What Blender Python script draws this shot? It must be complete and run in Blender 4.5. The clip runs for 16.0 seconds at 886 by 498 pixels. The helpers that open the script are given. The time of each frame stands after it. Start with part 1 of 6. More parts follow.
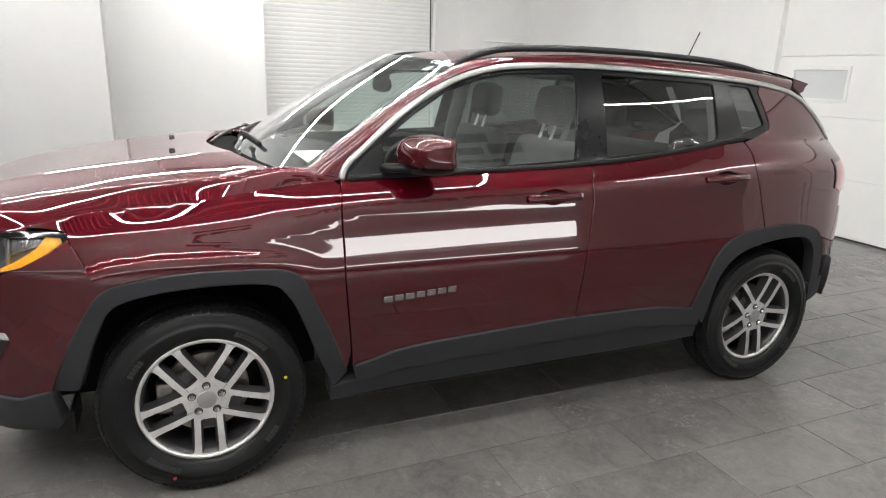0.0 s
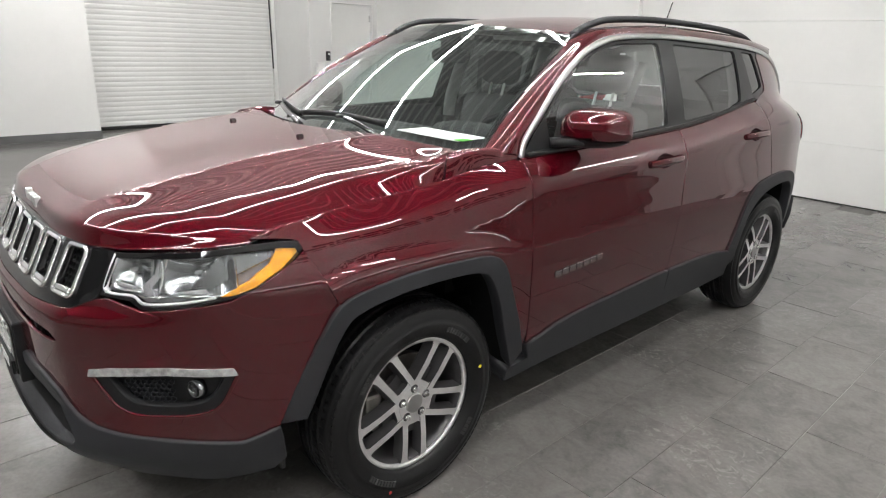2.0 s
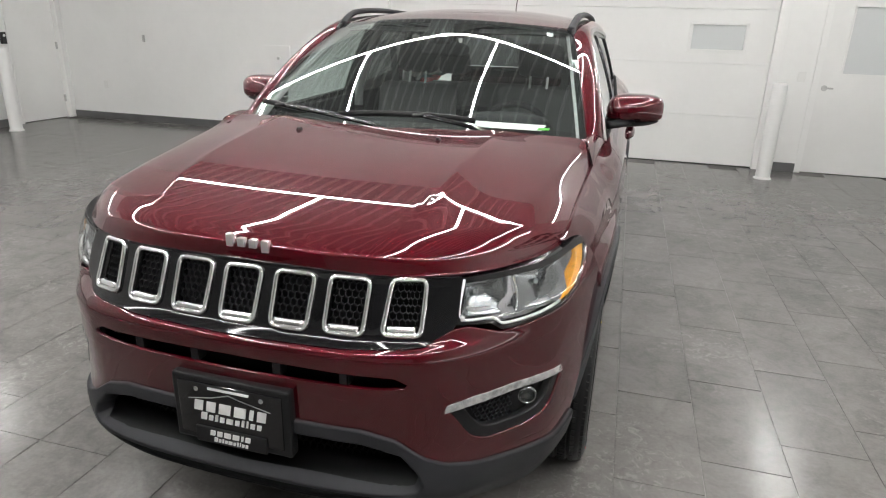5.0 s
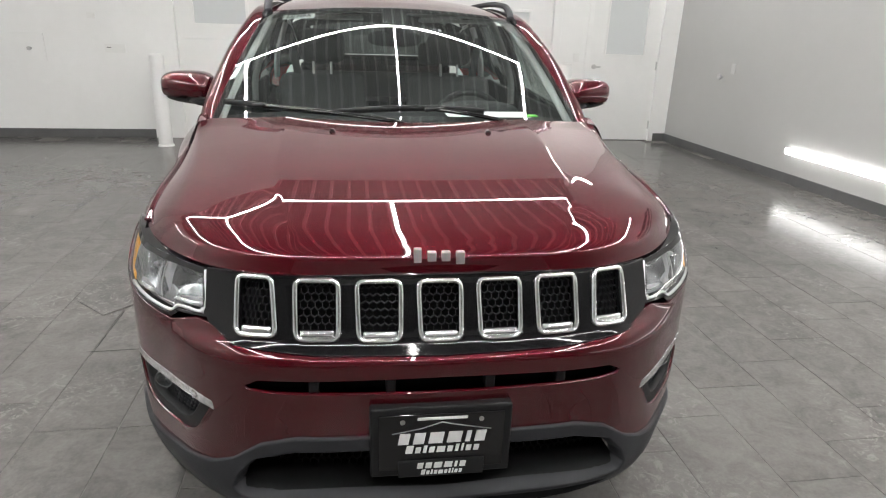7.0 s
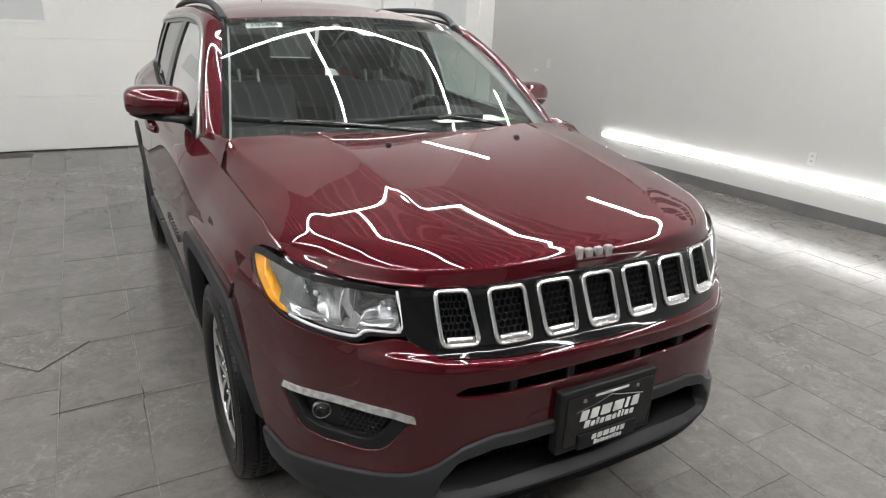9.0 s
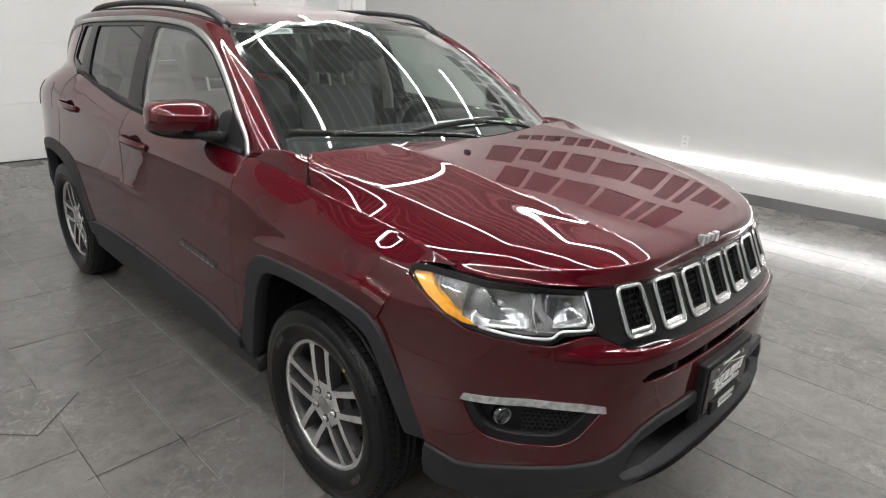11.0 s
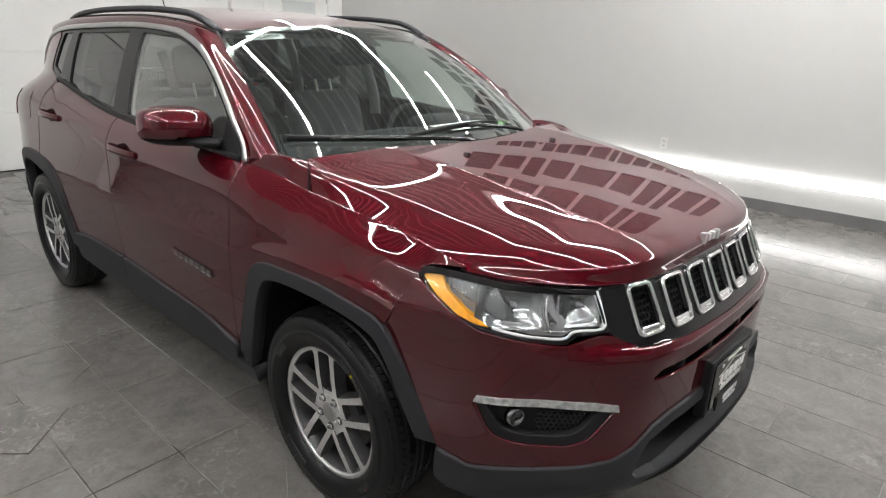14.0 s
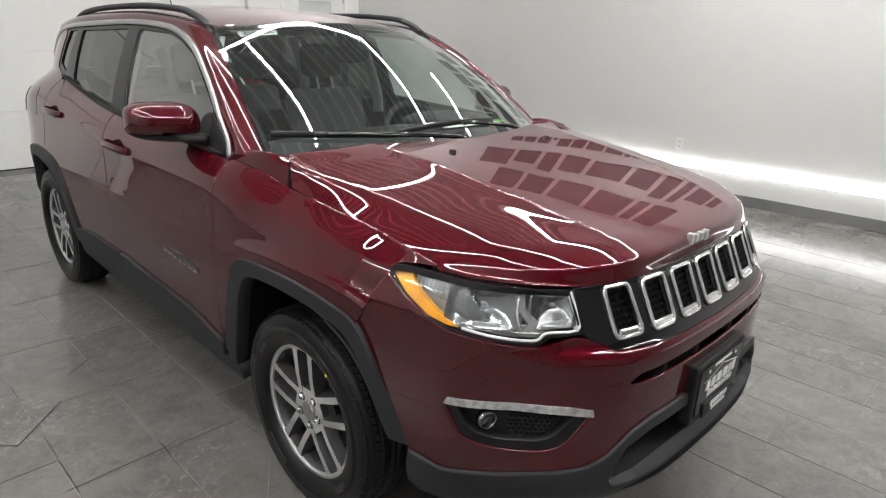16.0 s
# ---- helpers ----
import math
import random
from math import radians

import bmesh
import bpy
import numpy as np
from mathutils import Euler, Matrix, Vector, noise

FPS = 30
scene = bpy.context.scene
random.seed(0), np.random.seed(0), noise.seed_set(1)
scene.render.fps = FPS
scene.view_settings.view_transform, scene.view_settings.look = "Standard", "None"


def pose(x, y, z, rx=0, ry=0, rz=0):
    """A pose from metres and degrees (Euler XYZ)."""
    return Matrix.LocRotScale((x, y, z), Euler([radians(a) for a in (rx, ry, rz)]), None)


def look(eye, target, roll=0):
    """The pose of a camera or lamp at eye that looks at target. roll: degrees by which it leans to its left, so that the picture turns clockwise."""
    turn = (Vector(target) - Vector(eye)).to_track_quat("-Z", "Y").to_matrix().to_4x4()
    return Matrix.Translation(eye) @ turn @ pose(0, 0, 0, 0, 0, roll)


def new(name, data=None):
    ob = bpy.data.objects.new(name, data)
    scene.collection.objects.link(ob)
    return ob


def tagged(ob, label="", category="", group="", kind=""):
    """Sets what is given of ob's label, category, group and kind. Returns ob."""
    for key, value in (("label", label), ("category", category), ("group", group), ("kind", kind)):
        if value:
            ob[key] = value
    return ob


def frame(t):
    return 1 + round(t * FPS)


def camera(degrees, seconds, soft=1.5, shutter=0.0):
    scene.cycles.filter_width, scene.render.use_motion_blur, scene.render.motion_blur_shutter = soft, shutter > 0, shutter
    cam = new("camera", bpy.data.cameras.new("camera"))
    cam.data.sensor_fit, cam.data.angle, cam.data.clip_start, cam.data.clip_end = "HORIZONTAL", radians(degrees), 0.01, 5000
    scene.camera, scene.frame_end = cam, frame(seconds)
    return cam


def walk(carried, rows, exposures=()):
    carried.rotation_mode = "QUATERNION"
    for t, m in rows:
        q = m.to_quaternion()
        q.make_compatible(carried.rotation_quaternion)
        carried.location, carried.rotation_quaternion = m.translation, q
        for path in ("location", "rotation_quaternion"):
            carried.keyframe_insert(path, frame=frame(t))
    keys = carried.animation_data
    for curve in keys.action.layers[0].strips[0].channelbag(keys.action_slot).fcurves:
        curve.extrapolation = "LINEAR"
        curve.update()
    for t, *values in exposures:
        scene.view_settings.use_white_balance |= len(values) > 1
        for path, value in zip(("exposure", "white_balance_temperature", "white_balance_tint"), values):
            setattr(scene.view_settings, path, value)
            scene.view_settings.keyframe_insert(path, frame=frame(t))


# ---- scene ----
cam = camera(70.2, 16.0, soft=1.15)
PATH = [
    (0, (3.019, -0.035, 1.481), (1.245, 0.721, 0.951), 2.0),
    (0.5, (2.836, -0.345, 1.474), (1.134, 0.557, 0.938), 1.8),
    (1, (2.669, -0.668, 1.474), (1.064, 0.377, 0.897), 1.9),
    (1.5, (2.504, -0.959, 1.504), (1.001, 0.211, 0.894), 1.8),
    (2, (2.252, -1.176, 1.479), (0.851, 0.109, 0.861), 1.7),
    (2.5, (2.053, -1.381, 1.479), (0.763, 0.015, 0.857), 1.5),
    (3, (1.866, -1.597, 1.507), (0.709, -0.091, 0.879), 1.5),
    (3.5, (1.644, -1.74, 1.49), (0.626, -0.141, 0.852), 1.5),
    (4, (1.399, -1.854, 1.491), (0.522, -0.178, 0.842), 1.4),
    (4.5, (1.164, -2.008, 1.497), (0.448, -0.259, 0.84), 1.5),
    (5, (0.898, -2.164, 1.528), (0.381, -0.349, 0.864), 1.6),
    (5.2, (0.789, -2.186, 1.52), (0.345, -0.352, 0.855), 1.7),
    (6.25, (0.215, -2.255, 1.523), (0.19, -0.40, 0.848), 1.85),
    (7.3, (-0.359, -2.183, 1.527), (0.039, -0.347, 0.842), 2.0),
    (7.5, (-0.461, -2.143, 1.522), (0.019, -0.325, 0.839), 2.1),
    (8, (-0.718, -2.15, 1.542), (-0.06, -0.39, 0.856), 2.3),
    (8.5, (-0.979, -2.149, 1.574), (-0.179, -0.449, 0.888), 2.3),
    (8.7, (-1.045, -2.115, 1.571), (-0.196, -0.439, 0.886), 2.4),
    (9.75, (-1.465, -1.885, 1.584), (-0.37, -0.37, 0.896), 2.45),
    (10.8, (-1.844, -1.595, 1.593), (-0.515, -0.267, 0.906), 2.5),
    (11, (-1.891, -1.551, 1.587), (-0.55, -0.232, 0.907), 2.6),
    (11.5, (-1.975, -1.466, 1.581), (-0.602, -0.175, 0.912), 2.5),
    (12, (-2.079, -1.468, 1.594), (-0.671, -0.21, 0.935), 2.5),
    (12.5, (-2.172, -1.491, 1.602), (-0.742, -0.256, 0.946), 2.4),
    (13, (-2.172, -1.474, 1.598), (-0.734, -0.25, 0.939), 2.4),
    (13.5, (-2.071, -1.459, 1.576), (-0.634, -0.235, 0.917), 2.3),
    (14, (-1.953, -1.482, 1.572), (-0.553, -0.214, 0.913), 2.2),
    (14.5, (-1.899, -1.522, 1.571), (-0.517, -0.236, 0.91), 2.3),
    (15, (-1.875, -1.536, 1.564), (-0.507, -0.236, 0.903), 2.2),
    (15.5, (-1.853, -1.541, 1.56), (-0.493, -0.231, 0.9), 2.1),
    (16, (-1.834, -1.558, 1.557), (-0.485, -0.236, 0.898), 2.1),
]
walk(cam, [(t, look(eye, target, roll)) for t, eye, target, roll in PATH], exposures=((0, .34), (1.5, .24), (3, .17), (5, .09), (7.5, .10), (8.5, .03), (11, -.01), (16, -.01)))

# ---- world, sun and large lights ----
world = bpy.data.worlds.new("world")
scene.world = world
world.use_nodes = True
world.node_tree.nodes["Background"].inputs[0].default_value = (0.5, 0.5, 0.5, 1)
world.node_tree.nodes["Background"].inputs[1].default_value = 0.05

LED_POWER = 150.0
CEIL = 5.8


# ---- materials ----
def material(name, color, rough=0.5, metal=0.0, spec=0.5, coat=0.0, coat_rough=0.03, emit=None, alpha=1.0):
    m = bpy.data.materials.new(name)
    m.use_nodes = True
    b = m.node_tree.nodes["Principled BSDF"]
    b.inputs["Base Color"].default_value = (*color, 1)
    b.inputs["Roughness"].default_value = rough
    b.inputs["Metallic"].default_value = metal
    b.inputs["Specular IOR Level"].default_value = spec
    b.inputs["Coat Weight"].default_value = coat
    b.inputs["Coat Roughness"].default_value = coat_rough
    b.inputs["Alpha"].default_value = alpha
    if emit:
        b.inputs["Emission Color"].default_value = (*emit[:3], 1)
        b.inputs["Emission Strength"].default_value = emit[3]
    return m


def worn(m, scale, low, high, bump=0.0, bump_scale=None, rough=None, detail=6.0, per_object=0.0):
    """Vary a material's colour with noise between two factors, and give it fine relief."""
    t = m.node_tree
    b = t.nodes["Principled BSDF"]
    base = tuple(b.inputs["Base Color"].default_value)
    co = t.nodes.new("ShaderNodeTexCoord")
    n1 = t.nodes.new("ShaderNodeTexNoise")
    n1.inputs["Scale"].default_value, n1.inputs["Detail"].default_value = scale, detail
    t.links.new(co.outputs["Object"], n1.inputs["Vector"])
    n2 = t.nodes.new("ShaderNodeTexNoise")
    n2.inputs["Scale"].default_value, n2.inputs["Detail"].default_value = scale * 9, 4
    t.links.new(co.outputs["Object"], n2.inputs["Vector"])
    mix = t.nodes.new("ShaderNodeMath")
    mix.operation = "MULTIPLY_ADD"
    mix.inputs[1].default_value = 0.35
    t.links.new(n2.outputs["Fac"], mix.inputs[0])
    t.links.new(n1.outputs["Fac"], mix.inputs[2])
    fac = mix.outputs[0]
    if per_object:
        oi = t.nodes.new("ShaderNodeObjectInfo")
        add = t.nodes.new("ShaderNodeMath")
        add.operation = "MULTIPLY_ADD"
        add.inputs[1].default_value = per_object
        t.links.new(oi.outputs["Random"], add.inputs[0])
        t.links.new(fac, add.inputs[2])
        fac = add.outputs[0]
    mr = t.nodes.new("ShaderNodeMapRange")
    mr.inputs["From Min"].default_value, mr.inputs["From Max"].default_value = 0.35, 1.0 + per_object
    mr.inputs["To Min"].default_value, mr.inputs["To Max"].default_value = low, high
    t.links.new(fac, mr.inputs["Value"])
    mul = t.nodes.new("ShaderNodeMix")
    mul.data_type, mul.blend_type = "RGBA", "MULTIPLY"
    mul.inputs["Factor"].default_value = 1
    mul.inputs["A"].default_value = base
    t.links.new(mr.outputs["Result"], mul.inputs["B"])
    t.links.new(mul.outputs["Result"], b.inputs["Base Color"])
    if rough:
        rr = t.nodes.new("ShaderNodeMapRange")
        rr.inputs["From Min"].default_value, rr.inputs["From Max"].default_value = 0.35, 1.0
        rr.inputs["To Min"].default_value, rr.inputs["To Max"].default_value = rough
        t.links.new(mix.outputs[0], rr.inputs["Value"])
        t.links.new(rr.outputs["Result"], b.inputs["Roughness"])
    if bump:
        n3 = t.nodes.new("ShaderNodeTexNoise")
        n3.inputs["Scale"].default_value, n3.inputs["Detail"].default_value = bump_scale or scale * 20, 5
        t.links.new(co.outputs["Object"], n3.inputs["Vector"])
        bp = t.nodes.new("ShaderNodeBump")
        bp.inputs["Strength"].default_value, bp.inputs["Distance"].default_value = bump, 0.004
        t.links.new(n3.outputs["Fac"], bp.inputs["Height"])
        t.links.new(bp.outputs["Normal"], b.inputs["Normal"])
    return m


def glass(name, tint, rough=0.0, gloss=1.0, haze=0.0):
    """Thin glass: what shows through is tinted, and the face mirrors by Fresnel."""
    m = bpy.data.materials.new(name)
    m.use_nodes = True
    t = m.node_tree
    t.nodes.clear()
    out = t.nodes.new("ShaderNodeOutputMaterial")
    tr, gl, mx = t.nodes.new("ShaderNodeBsdfTransparent"), t.nodes.new("ShaderNodeBsdfGlossy"), t.nodes.new("ShaderNodeMixShader")
    lw = t.nodes.new("ShaderNodeLayerWeight")
    lw.inputs["Blend"].default_value = 0.5
    tr.inputs["Color"].default_value = (*tint, 1)
    gl.inputs["Roughness"].default_value = rough
    steep, sum_ = t.nodes.new("ShaderNodeMath"), t.nodes.new("ShaderNodeMath")
    steep.operation, sum_.operation, sum_.use_clamp = "POWER", "MULTIPLY_ADD", True
    steep.inputs[1].default_value = 3.6
    sum_.inputs[1].default_value, sum_.inputs[2].default_value = 0.93 * gloss, 0.07 * gloss
    t.links.new(lw.outputs["Facing"], steep.inputs[0])
    t.links.new(steep.outputs[0], sum_.inputs[0])
    t.links.new(sum_.outputs[0], mx.inputs["Fac"])
    t.links.new(tr.outputs[0], mx.inputs[1])
    t.links.new(gl.outputs[0], mx.inputs[2])
    last = mx
    if haze:
        # uneven pale veil mixed in, standing for reflected light on the glass
        df, mf, nz, mr = t.nodes.new("ShaderNodeBsdfDiffuse"), t.nodes.new("ShaderNodeMixShader"), t.nodes.new("ShaderNodeTexNoise"), t.nodes.new("ShaderNodeMapRange")
        df.inputs["Color"].default_value = (.62, .68, .66, 1)
        nz.inputs["Scale"].default_value, nz.inputs["Detail"].default_value = 3.0, 4
        mr.inputs["To Min"].default_value, mr.inputs["To Max"].default_value = haze * .6, haze * 1.4
        t.links.new(nz.outputs["Fac"], mr.inputs["Value"])
        t.links.new(mr.outputs["Result"], mf.inputs["Fac"])
        t.links.new(mx.outputs[0], mf.inputs[1])
        t.links.new(df.outputs[0], mf.inputs[2])
        last = mf
    t.links.new(last.outputs[0], out.inputs["Surface"])
    return m


def tile_material(name):
    """Honed stone-look tile: cloudy, with pale scuffs, and a slightly different tone for each piece."""
    m = material(name, (0.11, 0.108, 0.104), 0.34)
    t = m.node_tree
    b = t.nodes["Principled BSDF"]
    def add(kind, **k):
        n = t.nodes.new("ShaderNode" + kind)
        for a, v in k.items():
            n.inputs[a].default_value = v
        return n
    def math2(op, a, c):
        n = t.nodes.new("ShaderNodeMath")
        n.operation = op
        for i, v in enumerate((a, c)):
            if isinstance(v, (int, float)):
                n.inputs[i].default_value = v
            else:
                t.links.new(v, n.inputs[i])
        return n.outputs[0]
    geo, oi = t.nodes.new("ShaderNodeNewGeometry"), t.nodes.new("ShaderNodeObjectInfo")
    rnd = math2("FRACT", math2("ADD", oi.outputs["Random"], geo.outputs["Random Per Island"]), 0.0)
    pos = geo.outputs["Position"]
    big = add("TexNoise", Scale=2.3, Detail=5.0, Roughness=0.6, Distortion=0.8)
    mid = add("TexNoise", Scale=7.0, Detail=6.0, Roughness=0.65, Distortion=1.5)
    fine = add("TexNoise", Scale=60.0, Detail=4.0, Roughness=0.6)
    off = add("VectorMath")
    off.operation = "MULTIPLY_ADD"
    off.inputs[1].default_value = (1, 1, 1)
    comb = t.nodes.new("ShaderNodeCombineXYZ")
    t.links.new(math2("MULTIPLY", rnd, 37.0), comb.inputs[0])
    t.links.new(math2("MULTIPLY", rnd, 13.0), comb.inputs[1])
    t.links.new(pos, off.inputs[0])
    t.links.new(comb.outputs[0], off.inputs[2])
    t.links.new(pos, big.inputs["Vector"])
    for n in (mid, fine):
        t.links.new(off.outputs[0], n.inputs["Vector"])
    # long thin pale scuffs
    st = add("Mapping")
    st.inputs["Scale"].default_value = (2.2, 26.0, 1.0)
    st.inputs["Rotation"].default_value = (0, 0, 0.6)
    t.links.new(off.outputs[0], st.inputs["Vector"])
    sn = add("TexNoise", Scale=1.0, Detail=7.0, Roughness=0.7, Distortion=2.2)
    t.links.new(st.outputs[0], sn.inputs["Vector"])
    sr = add("MapRange")
    sr.inputs["From Min"].default_value, sr.inputs["From Max"].default_value = 0.60, 0.78
    t.links.new(sn.outputs["Fac"], sr.inputs["Value"])
    v = math2("MULTIPLY_ADD", big.outputs["Fac"], 0.5)
    v.node.inputs[2].default_value = 0.345
    v = math2("ADD", v, math2("MULTIPLY", math2("SUBTRACT", mid.outputs["Fac"], 0.5), 0.58))
    v = math2("ADD", v, math2("MULTIPLY", math2("SUBTRACT", fine.outputs["Fac"], 0.5), 0.32))
    v = math2("ADD", v, math2("MULTIPLY", math2("SUBTRACT", rnd, 0.5), 0.14))
    v = math2("ADD", v, math2("MULTIPLY", sr.outputs["Result"], 0.12))
    chalk, patch = add("TexNoise", Scale=15.0, Detail=8.0, Roughness=0.72, Distortion=1.8), add("TexNoise", Scale=1.5, Detail=2.0)
    cr, pr = add("MapRange"), add("MapRange")
    cr.inputs["From Min"].default_value, cr.inputs["From Max"].default_value = 0.53, 0.70
    pr.inputs["From Min"].default_value, pr.inputs["From Max"].default_value = 0.48, 0.66
    t.links.new(off.outputs[0], chalk.inputs["Vector"])
    t.links.new(pos, patch.inputs["Vector"])
    t.links.new(chalk.outputs["Fac"], cr.inputs["Value"])
    t.links.new(patch.outputs["Fac"], pr.inputs["Value"])
    v = math2("ADD", v, math2("MULTIPLY", math2("MULTIPLY", cr.outputs["Result"], pr.outputs["Result"]), 0.80))
    ramp = t.nodes.new("ShaderNodeValToRGB")
    e = ramp.color_ramp.elements
    e[0].position, e[0].color = 0.32, (0.076, 0.075, 0.072, 1)
    e[1].position, e[1].color = 0.95, (0.190, 0.181, 0.173, 1)
    x = e.new(0.6)
    x.color = (0.133, 0.126, 0.120, 1)
    t.links.new(v, ramp.inputs[0])
    t.links.new(ramp.outputs[0], b.inputs["Base Color"])
    rr = add("MapRange")
    rr.inputs["To Min"].default_value, rr.inputs["To Max"].default_value = 0.12, 0.28
    t.links.new(mid.outputs["Fac"], rr.inputs["Value"])
    t.links.new(rr.outputs["Result"], b.inputs["Roughness"])
    bp = add("Bump", Strength=0.09, Distance=0.003)
    t.links.new(math2("ADD", mid.outputs["Fac"], fine.outputs["Fac"]), bp.inputs["Height"])
    t.links.new(bp.outputs["Normal"], b.inputs["Normal"])
    return m


M_WALL = worn(material("white_wall_paint", (0.81, 0.81, 0.795), 0.55), 1.2, 0.94, 1.02, 0.05, 300)
# white sign wall, its colour darkened to offset the strong light on it
M_EASTWALL_DIM = worn(material("east_wall_white_darkened", (0.43, 0.43, 0.42), 0.35), 0.8, 0.95, 1.02, 0.03, 200)
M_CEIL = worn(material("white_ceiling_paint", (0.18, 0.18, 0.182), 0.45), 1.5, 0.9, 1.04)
# ribs coloured paler than the deck, for the light they catch
M_RIB = worn(material("lightened_rib", (0.40, 0.40, 0.395), 0.4), 2, 0.9, 1.03)
M_DOOR = worn(material("white_door_paint", (0.78, 0.78, 0.765), 0.42), 2.0, 0.95, 1.02, 0.04, 250)
# darker copy of the white wall paint, holding down this wall's brightness
M_WESTWALL_DIM = worn(material("west_wall_white_darkened", (0.74, 0.74, 0.728), 0.55), 1.2, 0.94, 1.02, 0.05, 300)
M_SLAT = worn(material("white_slat_enamel", (0.74, 0.74, 0.725), 0.45), 2.0, 0.93, 1.02)
# white partition coloured grey, so nearby lamps don't wash it out
M_PARTITION_DIM = worn(material("partition_white_darkened", (0.37, 0.37, 0.363), 0.55), 1.2, 0.94, 1.02, 0.05, 300)
M_BASE = worn(material("grey_base_tile", (0.11, 0.11, 0.11), 0.4), 4, 0.8, 1.15, 0.1, 200)
M_TILE = tile_material("grey_floor_tile")
M_GROUT = worn(material("grey_grout", (0.125, 0.119, 0.112), 0.8), 2.2, 0.05, 1.9, 0.3, 200)
M_BLACKMETAL = material("black_metal", (0.015, 0.015, 0.016), 0.4)
M_STEEL = worn(material("brushed_steel", (0.55, 0.55, 0.54), 0.3, 1.0), 20, 0.85, 1.05)
M_OUTLET = material("white_plastic", (0.75, 0.75, 0.73), 0.35)
M_LED = material("led_strip", (1, 1, 1), 0.5, emit=(1.0, 0.988, 0.970, LED_POWER))
M_LEDWALL = material("led_wall_strip", (1, 1, 1), 0.5, emit=(1.0, 0.985, 0.965, 10.0))
M_SIGN = material("dark_sign_letters", (0.02, 0.02, 0.022), 0.5)
M_FROST = material("frosted_window", (0.62, 0.64, 0.64), 0.25)


# ---- mesh helpers ----
def obj(name, bm, mat, parent=None, label="", smooth=False):
    me = bpy.data.meshes.new(name)
    bm.normal_update()
    bm.to_mesh(me)
    bm.free()
    for m in (mat if isinstance(mat, (list, tuple)) else [mat]):
        me.materials.append(m)
    if smooth:
        me.shade_smooth()
    ob = new(name, me)
    if parent is not None:
        ob.parent = parent
    if label:
        ob["label"] = label
    return ob


def part(name, bm, mat, parent, label="", smooth=False):
    return obj(name, bm, mat, parent, label, smooth)


def box(bm, lo, hi, bevel=0.0, segs=2, m=None):
    lo, hi = Vector(lo), Vector(hi)
    r = bmesh.ops.create_cube(bm, size=1.0)
    vs = r["verts"]
    for v in vs:
        v.co = Vector(((lo[i] + hi[i]) / 2 + v.co[i] * (hi[i] - lo[i])) for i in range(3))
    if bevel:
        es = list({e for v in vs for e in v.link_edges})
        r = bmesh.ops.bevel(bm, geom=es, offset=bevel, segments=segs, affect="EDGES", profile=0.5)
        vs = list({v for f in r["faces"] for v in f.verts} | {v for v in vs if v.is_valid})
    if m is not None:
        for v in vs:
            v.co = m @ v.co
    return vs


def boxbm(*boxes, bevel=0.0, m=None):
    bm = bmesh.new()
    for lo, hi in boxes:
        box(bm, lo, hi, bevel, m=m)
    return bm


def tube(bm, pts, r, n=8, closed=False, caps=True, up=None):
    """A round or (r as (a, b)) flat-oval bar along points."""
    pts = [Vector(p) for p in pts]
    ra, rb = r if isinstance(r, tuple) else (r, r)
    rings = []
    prev = None
    for i, p in enumerate(pts):
        a = pts[(i - 1) % len(pts)] if closed or i > 0 else p
        b = pts[(i + 1) % len(pts)] if closed or i < len(pts) - 1 else p
        t = (b - a).normalized()
        ref = Vector(up) if up else (prev or (Vector((0, 0, 1)) if abs(t.z) < 0.9 else Vector((1, 0, 0))))
        s = t.cross(ref).normalized()
        u = s.cross(t).normalized()
        if not up:
            prev = u
        rings.append([bm.verts.new(p + s * math.cos(k * math.tau / n) * ra + u * math.sin(k * math.tau / n) * rb) for k in range(n)])
    cnt = len(rings)
    for i in range(cnt if closed else cnt - 1):
        A, B = rings[i], rings[(i + 1) % cnt]
        for k in range(n):
            bm.faces.new((A[k], A[(k + 1) % n], B[(k + 1) % n], B[k]))
    if caps and not closed:
        bm.faces.new(rings[0][::-1])
        bm.faces.new(rings[-1])
    bmesh.ops.recalc_face_normals(bm, faces=bm.faces)
    return bm


def lathe(bm, prof, n=48, axis="x", centre=(0, 0, 0), closed=False):
    """Turn a profile of (along, radius) round an axis."""
    rings = []
    for a, r in prof:
        ring = []
        for k in range(n):
            c, s = math.cos(k * math.tau / n) * r, math.sin(k * math.tau / n) * r
            p = (a, c, s) if axis == "x" else (c, a, s) if axis == "y" else (c, s, a)
            ring.append(bm.verts.new(Vector(p) + Vector(centre)))
        rings.append(ring)
    m = len(rings)
    for i in range(m if closed else m - 1):
        A, B = rings[i], rings[(i + 1) % m]
        for k in range(n):
            bm.faces.new((A[k], A[(k + 1) % n], B[(k + 1) % n], B[k]))
    if not closed:
        if prof[0][1] > 1e-4:
            bm.faces.new(rings[0])
        if prof[-1][1] > 1e-4:
            bm.faces.new(rings[-1])
    bmesh.ops.remove_doubles(bm, verts=bm.verts, dist=1e-5)
    bmesh.ops.recalc_face_normals(bm, faces=bm.faces)
    return bm


